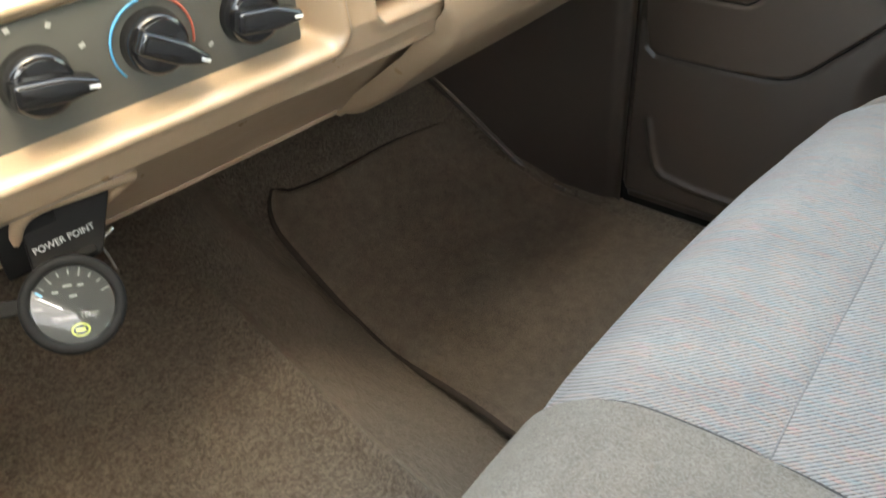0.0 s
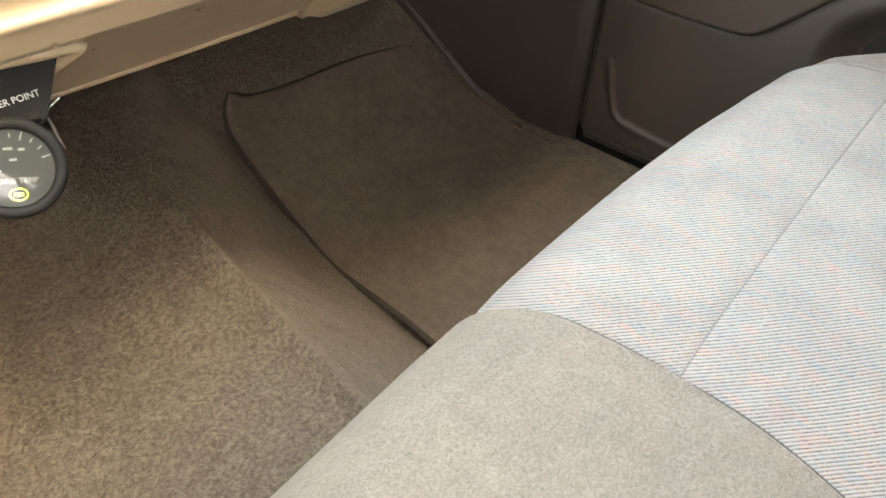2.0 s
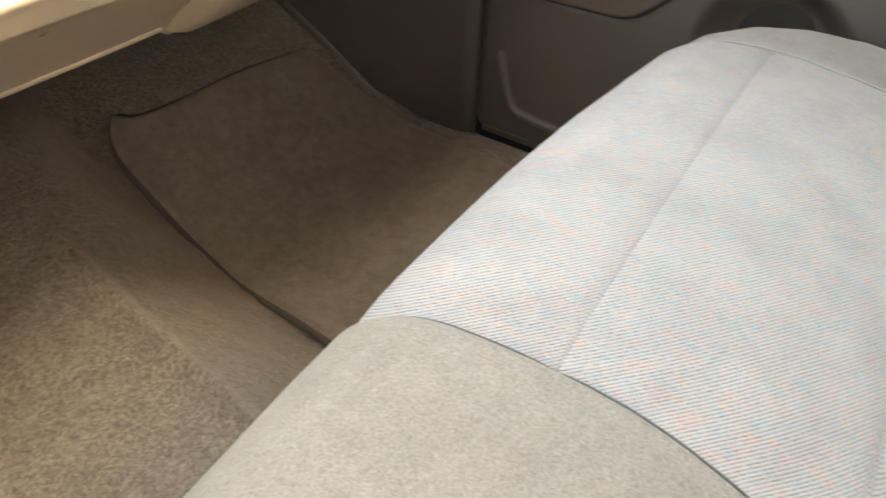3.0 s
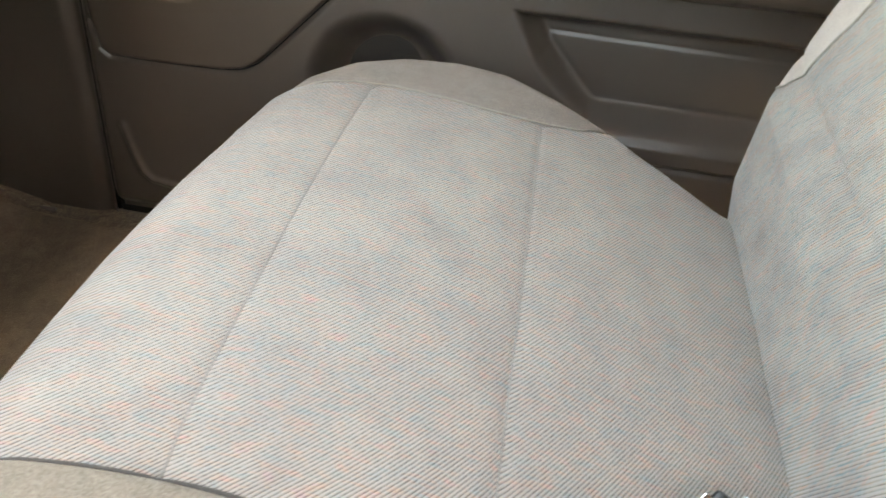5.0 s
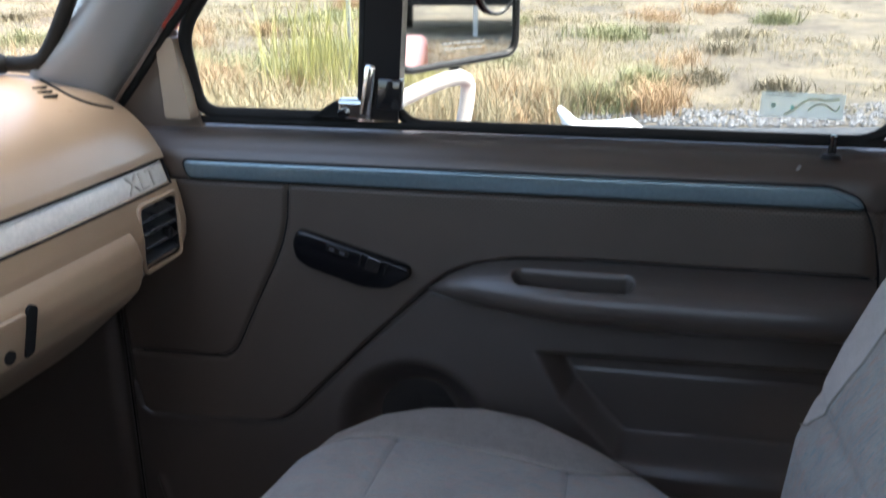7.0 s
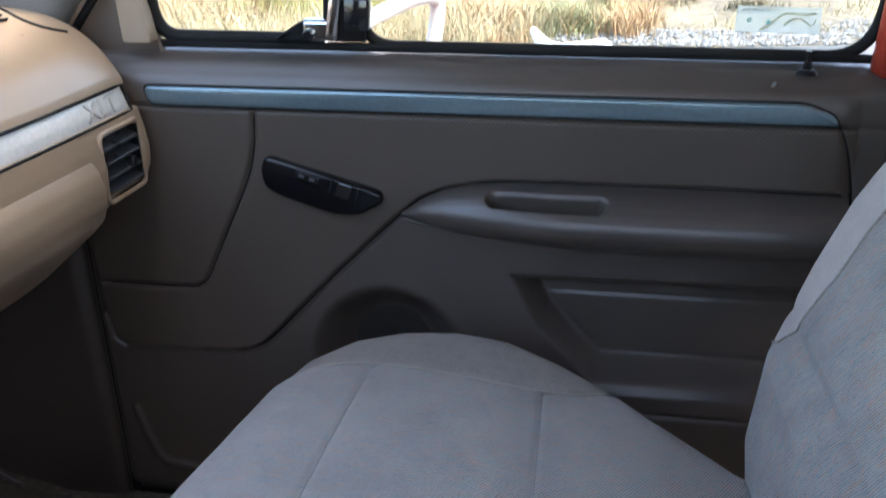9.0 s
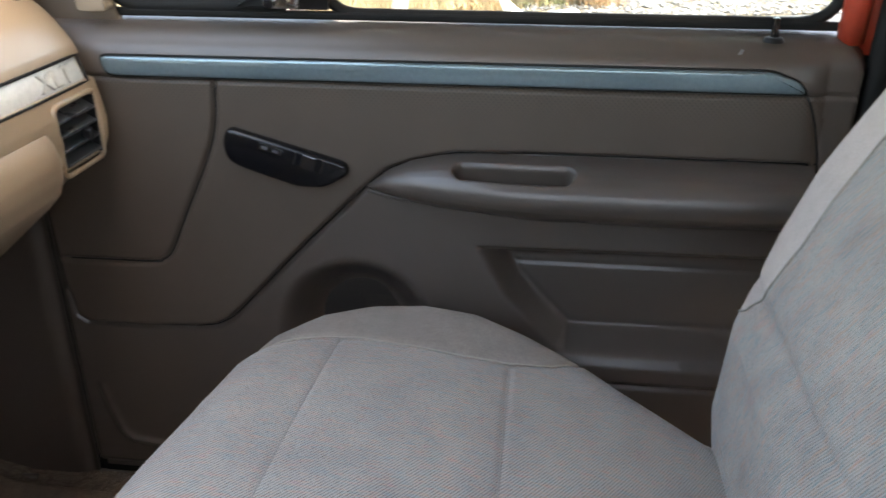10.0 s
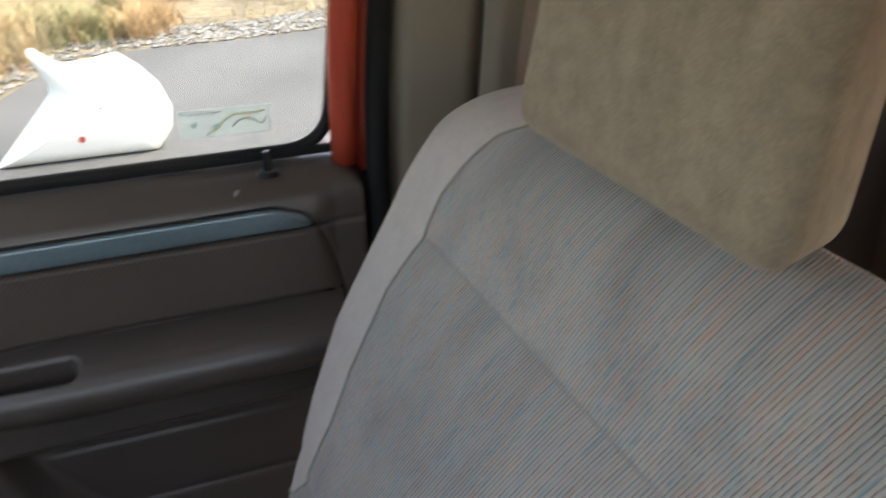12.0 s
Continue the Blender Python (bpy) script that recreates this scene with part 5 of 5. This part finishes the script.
part("tongue", moved(block((0.040, 0.007, 0.004), 0.0015, 2), BM @ pose(0.0, 0.037, 0.010)), CHROME, buckle, "bright metal tongue")
part("release", moved(block((0.020, 0.022, 0.006), 0.002, 2), BM @ pose(0.022, -0.002, 0.012)), GLOSSBLACK, buckle)
tube("stalk", arc_line([BM @ Vector((-0.035, 0, 0)), BM @ Vector((-0.075, 0, -0.02)), (-0.16, 0.19, 0.30)], 0.01), 0.012, BLACK, buckle, "", 8, False, 0.5)

# ---- outside ----
u, v = np.meshgrid(np.linspace(-1, 1, 180), np.linspace(-1, 1, 180), indexing="ij")
ex, ey = 150 * u * np.abs(u) ** 1.2 + 8, 150 * v * np.abs(v) ** 1.2


def earth_z(x, y):
    far = np.clip(x - 11, 0, 200)
    return GROUND + 0.035 * far * smoothstep(0, 30, far) * np.exp(-far / 120) + 0.10 * np.sin(x * 0.7 + np.sin(y * 0.5)) * np.sin(y * 0.6) * smoothstep(10, 16, x)


tagged(sheet("ground", ex, ey, earth_z(ex, ey), EARTH), "dry grassy earth rising gently beyond the asphalt", "ground", kind="structure")


def verge(y):
    y = np.asarray(y, float)
    return np.interp(y, [-40, -6, -2, 0, 0.6, 1.2, 2.5, 6, 12], [15, 9.8, 9.05, 8.85, 8.5, 7.0, 6.2, 6.0, 6.0]) + 0.06 * np.sin(y * 1.7)


ru, rv = np.meshgrid(np.linspace(0, 1, 60), np.linspace(-10, 6.0, 140), indexing="ij")
rx = -25 + ru * (verge(rv) + 25)
tagged(sheet("road", rx, rv, 0 * rx + GROUND + 0.012, ASPHALT), "grey worn asphalt beside the truck", "asphalt", kind="structure")


def scatter(name, count, place, make, mat, label, category, seed):
    rng = np.random.default_rng(seed)
    verts, faces = [], []
    for _ in range(count):
        x, y = place(rng)
        make(rng, x, y, float(earth_z(np.array(x), np.array(y))), verts, faces)
    ob = mesh_object(name, verts, faces, mat, None, "", False)
    return tagged(ob, label, category, kind="stuff")


def blade(rng, x, y, z, verts, faces, tall=0.5, wide=0.012, lean=0.5, n=7):
    tuft = rng.uniform(0.45, 1.45)
    for _ in range(n):
        a, h = rng.uniform(0, 6.283), tall * tuft * rng.uniform(0.5, 1.1)
        dx_, dy_ = math.cos(a), math.sin(a)
        k = len(verts)
        w = wide * rng.uniform(0.7, 1.4)
        l1 = lean * h * rng.uniform(0.1, 0.5)
        px_, py_ = x + rng.normal(0, 0.08), y + rng.normal(0, 0.08)
        for f, ww in ((0, 1.0), (0.55, 0.8), (1.0, 0.15)):
            bx, by, bz = px_ + dx_ * l1 * f * f, py_ + dy_ * l1 * f * f, z + h * f * (1 - 0.15 * f)
            verts.append((bx - dy_ * w * ww, by + dx_ * w * ww, bz))
            verts.append((bx + dy_ * w * ww, by - dx_ * w * ww, bz))
        faces.append((k, k + 1, k + 3, k + 2))
        faces.append((k + 2, k + 3, k + 5, k + 4))


def patchy(x, y):
    """Slow uneven cover of the field, about -1 to 1."""
    return 0.45 * math.sin(0.9 * x + 1.7 * math.sin(0.55 * y + 0.4)) + 0.35 * math.sin(1.35 * y + 1.2 * math.sin(0.6 * x)) + 0.3 * math.sin(2.3 * x - 1.9 * y + math.sin(1.1 * y))


def field(rng):
    while True:
        x = 9.0 + 40 * rng.random() ** 1.5
        y = rng.uniform(-0.55, 0.95) * (x - 1) * 0.9 + rng.normal(0, 1)
        cover = 0.16 + 0.5 * float(smoothstep(-1.5, 2.5, y)) + 0.30 * patchy(x, y)
        if x > float(verge(y)) + 0.9 and rng.random() < cover:
            return x, y


def near(rng):
    y = rng.uniform(0.4, 12.0)
    return float(verge(y)) + 0.7 + rng.exponential(1.7), y


def spots(rng, places, wide):
    x, y, s = places[rng.integers(len(places))]
    return x + rng.normal(0, wide * s), y + rng.normal(0, wide * s)


def field_spots(seed, k, lo, hi):
    r = np.random.default_rng(seed)
    return [field(r) + (r.uniform(lo, hi),) for _ in range(k)]


def tuft(rng, x, y, z, verts, faces, tall, wide, n=16):
    """A low dry tuft that falls open all round."""
    k_ = rng.uniform(0.5, 1.5)
    for _ in range(n):
        blade(rng, x + rng.normal(0, 0.10 * k_), y + rng.normal(0, 0.13 * k_), z, verts, faces, tall * k_ * rng.uniform(0.5, 1.1), wide, 3.2, 1)


GREEN_AT = [(9.75, 0.42, 0.8), (9.9, 0.62, 0.6), (11.3, -0.1, 0.5), (18.0, 0.3, 1.6), (10.8, 6.3, 1.6), (11.6, 5.2, 1.4), (13.5, 2.4, 1.2), (10.9, 4.6, 1.3), (12.2, 6.8, 1.6), (11.4, 2.9, 0.9), (14.5, 5.0, 1.8)] + field_spots(8, 26, 0.6, 1.8)
RUST_AT = [(9.6, -0.15, 0.6), (10.1, -0.33, 0.6), (9.7, 1.1, 0.8), (9.9, 1.7, 0.9), (9.6, 5.1, 0.8), (9.8, 5.9, 0.9), (22.0, -0.8, 1.8), (24.0, -2.4, 1.6)] + field_spots(9, 22, 0.5, 1.4)
DARK_AT = [(11.9, -0.6, 0.7), (12.4, -1.0, 0.7), (11.6, -1.9, 0.6), (15.5, -1.6, 1.0), (17.6, -2.0, 1.2), (19.5, -0.7, 1.2)] + field_spots(10, 26, 0.4, 1.2)
YELLOW_AT = [(9.95, 3.75, 0.7), (10.1, 4.15, 0.7), (10.4, 3.3, 0.4), (10.0, 2.6, 0.5)]
scatter("dry_grass", 5200, field, lambda r, x, y, z, a, b: tuft(r, x, y, z, a, b, 0.14, 0.0016 + 0.00022 * x, 24), STRAW, "pale dry grass tufts over the field", "grass", 3)
scatter("tall_straw", 1500, near, lambda r, x, y, z, a, b: blade(r, x, y, z, a, b, 0.50, 0.0035, 2.0, 12), STRAW, "tall straw-coloured weeds along the verge", "grass", 4)
scatter("rusty_weeds", 1500, lambda r: spots(r, RUST_AT, 0.22) if r.random() < 0.7 else near(r), lambda r, x, y, z, a, b: blade(r, x, y, z, a, b, 0.36, 0.005, 2.6, 12), RUST, "rust-coloured dried weeds", "weeds", 5)
scatter("green_weeds", 3600, lambda r: spots(r, GREEN_AT, 0.26), lambda r, x, y, z, a, b: blade(r, x, y, z, a, b, 0.30, 0.007, 2.6, 9), GREEN, "green and olive weed clumps in the dry grass", "weeds", 6)
scatter("dark_scrub", 1600, lambda r: spots(r, DARK_AT, 0.20), lambda r, x, y, z, a, b: blade(r, x, y, z, a, b, 0.22, 0.007, 3.0, 9), SCRUB, "low grey-brown dead scrub on bare earth", "scrub", 11)
scatter("yellow_stalks", 130, lambda r: spots(r, YELLOW_AT, 0.30), lambda r, x, y, z, a, b: blade(r, x, y, z, a, b, 1.25, 0.006, 0.9, 5), YELLOWGREEN, "tall yellow-green stalks beside the sign post", "weeds", 12)
scatter("rear_weeds", 700, lambda r: (r.uniform(-3, 6), r.uniform(-15.6, -10.4)), lambda r, x, y, z, a, b: tuft(r, x, y, z, a, b, 0.16, 0.006, 10), RUST, "dry weeds behind the truck", "weeds", 13)


def stone(rng, x, y, z, verts, faces):
    s = 0.008 + 0.035 * rng.random() ** 3
    k = len(verts)
    for d in ((1, 0, 0), (0, 1, 0), (-1, 0, 0), (0, -1, 0), (0, 0, 1), (0, 0, -1)):
        verts.append((x + d[0] * s * rng.uniform(0.7, 1.2), y + d[1] * s * rng.uniform(0.7, 1.2), z + 0.02 + d[2] * s * 0.6))
    for f in ((0, 1, 4), (1, 2, 4), (2, 3, 4), (3, 0, 4), (1, 0, 5), (2, 1, 5), (3, 2, 5), (0, 3, 5)):
        faces.append(tuple(k + i for i in f))


def shoulder(rng):
    y = rng.uniform(-14, 5)
    return float(verge(y)) + 0.05 + (1.25 + 0.35 * math.sin(y * 1.3)) * rng.random() ** 1.1, y


scatter("gravel", 15000, shoulder, stone, PEBBLE, "pale grey gravel shoulder between asphalt and grass", "gravel", 7)

# sign post
post = thing("sign_post", "galvanised perforated steel sign post in the weeds", "post")
part("upright", moved(block((0.05, 0.05, 3.2), 0.004, 1), pose(10.7, 3.65, GROUND + 1.6)), STEEL, post)
for k in range(28):
    part("hole", moved(disc(0.010, 0.004, 0, 10), pose(10.673, 3.65, GROUND + 0.4 + k * 0.1, 0, -90, 0)), DARK, post)

# things standing far off beyond the field
car = thing("parked_car", "dark teal car parked far beyond the field", "car")
CAR = pose(38.0, -8.7, float(earth_z(np.array(38.0), np.array(-8.7))) + 0.35, 0, 0, 80)
part("body", moved(block((4.2, 1.7, 0.65), 0.18, 4), CAR @ pose(0, 0, 0.25)), plain("dark_teal_paint", (0.03, 0.06, 0.065), 0.25), car, "", True)
cabin_bm = block((2.2, 1.5, 0.6), 0.15, 4)
for v in cabin_bm.verts:
    v.co.x *= 1.0 - 0.35 * (v.co.z + 0.3)
part("cabin", moved(cabin_bm, CAR @ pose(0.1, 0, 0.82)), plain("dark_car_glass", (0.05, 0.12, 0.12), 0.1), car, "", True)
for sx_ in (-1.3, 1.3):
    for sy_ in (-0.8, 0.8):
        part("wheel", moved(disc(0.31, 0.2, 0.02, 24), CAR @ pose(sx_, sy_, -0.05, 90, 0, 0)), RUBBER, car)
for nm, y_, mat, lab in (("white_post", -9.75, WHITE, "white post far beyond the field"), ("yellow_post", -11.0, YELLOW, "yellow marker post far beyond the field")):
    far_post = thing(nm, lab, "post")
    part("shaft", moved(block((0.25, 0.55, 2.6), 0.05, 2), pose(37.0, y_, float(earth_z(np.array(37.0), np.array(y_))) + 1.2)), mat, far_post)
    part("cap", moved(block((0.30, 0.60, 0.08), 0.02, 2), pose(37.0, y_, float(earth_z(np.array(37.0), np.array(y_))) + 2.53)), mat, far_post)

# door mirror on its bracket
mirror = thing("side_mirror", "large chrome towing mirror with stick-on spot mirror", "side mirror")
MM = Matrix(((0.77, 0, -0.64, 1.05), (-0.64, 0, -0.77, 0.585), (0, 1, 0, 0.915), (0, 0, 0, 1)))
shape = rounded([(-0.126, -0.130), (0.132, -0.116), (0.132, 0.15), (-0.148, 0.15)], 0.03, 6)
part("shell", moved(plate(shape, 0.03, 0.008), MM @ pose(0, 0, -0.034)), CHROME, mirror, "chrome mirror shell", True)
tube("rim", [MM @ Vector((a, b, 0.0)) for a, b in shape], 0.006, BLACK, mirror, "dark mirror rim", 8, True)
glass = part("mirror_glass", moved(plate(rounded([(-0.120, -0.124), (0.126, -0.110), (0.126, 0.144), (-0.142, 0.144)], 0.026, 6), 0.003, 0.001), MM @ pose(0, 0, -0.004)), MIRROR, mirror, "clear mirror glass")
spot = part("spot_mirror", moved(disc(0.036, 0.006, 0.002, 36), MM @ pose(0.080, -0.010, 0.002)), MIRROR, mirror, "round stick-on spot mirror")
tube("spot_rim", [MM @ Vector((0.080 + 0.037 * math.cos(k * math.pi / 18), -0.010 + 0.037 * math.sin(k * math.pi / 18), 0.005)) for k in range(36)], 0.003, BLACK, spot, "", 6, True)
for row, cells in ((0.0, 9), (-0.009, 8)):
    for k in range(cells):
        part("warning_print", moved(block((0.0080, 0.0026, 0.0004), 0, 1), MM @ pose(-0.030 + 0.0105 * k + 0.004 * (row < 0), -0.090 + row, 0.0002)), FADED, glass)
arm = arc_line([(0.86, 0.735, 0.712), (0.93, 0.685, 0.735), (1.02, 0.600, 0.768), (1.062, 0.575, 0.762), (1.066, 0.572, 0.735), (1.052, 0.582, 0.66)], 0.018)
tube("bracket_arm", arm, 0.013, WHITE, mirror, "pale painted bracket arm", 12)
tube("bracket_stay", [MM @ Vector((0.0, -0.128, -0.012)), MM @ Vector((0.002, -0.152, -0.014))], 0.010, BLACK, mirror, "dark swivel under the mirror", 10)
part("bracket_foot", moved(block((0.05, 0.12, 0.07), 0.02, 4), pose(0.905, 0.665, 0.672, 0, 0, 20)), WHITE, mirror, "pale bracket foot on the door skin", True)

# outer skin of the door
tagged(part("door_skin", moved(block((0.04, 1.14, 0.90), 0.015, 3), pose(0.860, 0.50, 0.265)), RED), "red outer skin of the passenger door", "door skin", kind="structure")

# white fairing standing on the asphalt
hull = thing("white_fairing", "white fibreglass fairing lying on the asphalt", "fairing")
shape = rounded([(0.97, -0.79), (0.84, -0.65), (0.67, -0.46), (0.585, -0.36), (0.575, -0.29), (0.665, -0.085), (0.635, -0.07), (0.52, -0.165), (0.46, -0.18), (0.30, -0.165), (0.15, -0.14), (0.03, -0.23), (-0.08, -0.36), (-0.14, -0.52), (-0.12, -0.66), (-0.02, -0.79)], 0.02, 5)
ring = np.array([(x_, s_) for x_, s_ in ((5.70, 1.0), (5.63, 1.0), (5.595, 0.97), (5.57, 0.90), (5.55, 0.75), (5.54, 0.4), (5.535, 0.02))])
so = np.array(shape + shape[:1])
sheet("shell", np.repeat(ring[:, :1], len(so), 1), 0.30 + ring[:, 1:] * (so[None, :, 0] - 0.30), -0.45 + ring[:, 1:] * (so[None, :, 1] + 0.45), WHITE, hull, "white rounded shell")
part("bolt", moved(disc(0.03, 0.02, 0.004, 16), pose(5.55, 0.33, -0.50, 0, -90, 0)), RUBBER, hull)
part("bolt", moved(disc(0.022, 0.02, 0.004, 16), pose(5.55, 0.44, -0.64, 0, -90, 0)), RED, hull)

# bed of this truck and the trailer behind it, seen in the mirror
tagged(part("truck_bed", moved(block((1.86, 2.3, 0.62), 0.05, 4), pose(0, -2.25, 0.16)), RED), "red side of the pickup bed behind the cab", "truck bed", kind="structure")
trailer = thing("white_trailer", "white box trailer parked behind the truck", "trailer")
part("box", moved(block((4.2, 5.0, 2.2), 0.05, 3), pose(2.0, -19.0, 1.12)), WHITE, trailer, "white box body", True)
part("underframe", moved(block((3.8, 4.6, 0.18), 0.02, 2), pose(2.0, -18.9, -0.08)), RUBBER, trailer)
for x_ in (0.2, 3.8):
    part("wheel", moved(disc(0.36, 0.24, 0.03, 24), pose(x_, -18.6, -0.42, 0, 90, 0)), RUBBER, trailer)
part("support_leg", moved(block((0.10, 0.10, 0.70), 0.01, 2), pose(1.7, -16.7, -0.45)), STEEL, trailer)
for x_ in (0.14, 2.05):
    part("red_marker", moved(block((0.24, 0.012, 0.24), 0.004, 2), pose(x_, -16.496, 0.26, 0, 45, 0)), MARKRED, trailer, "red diamond marker")
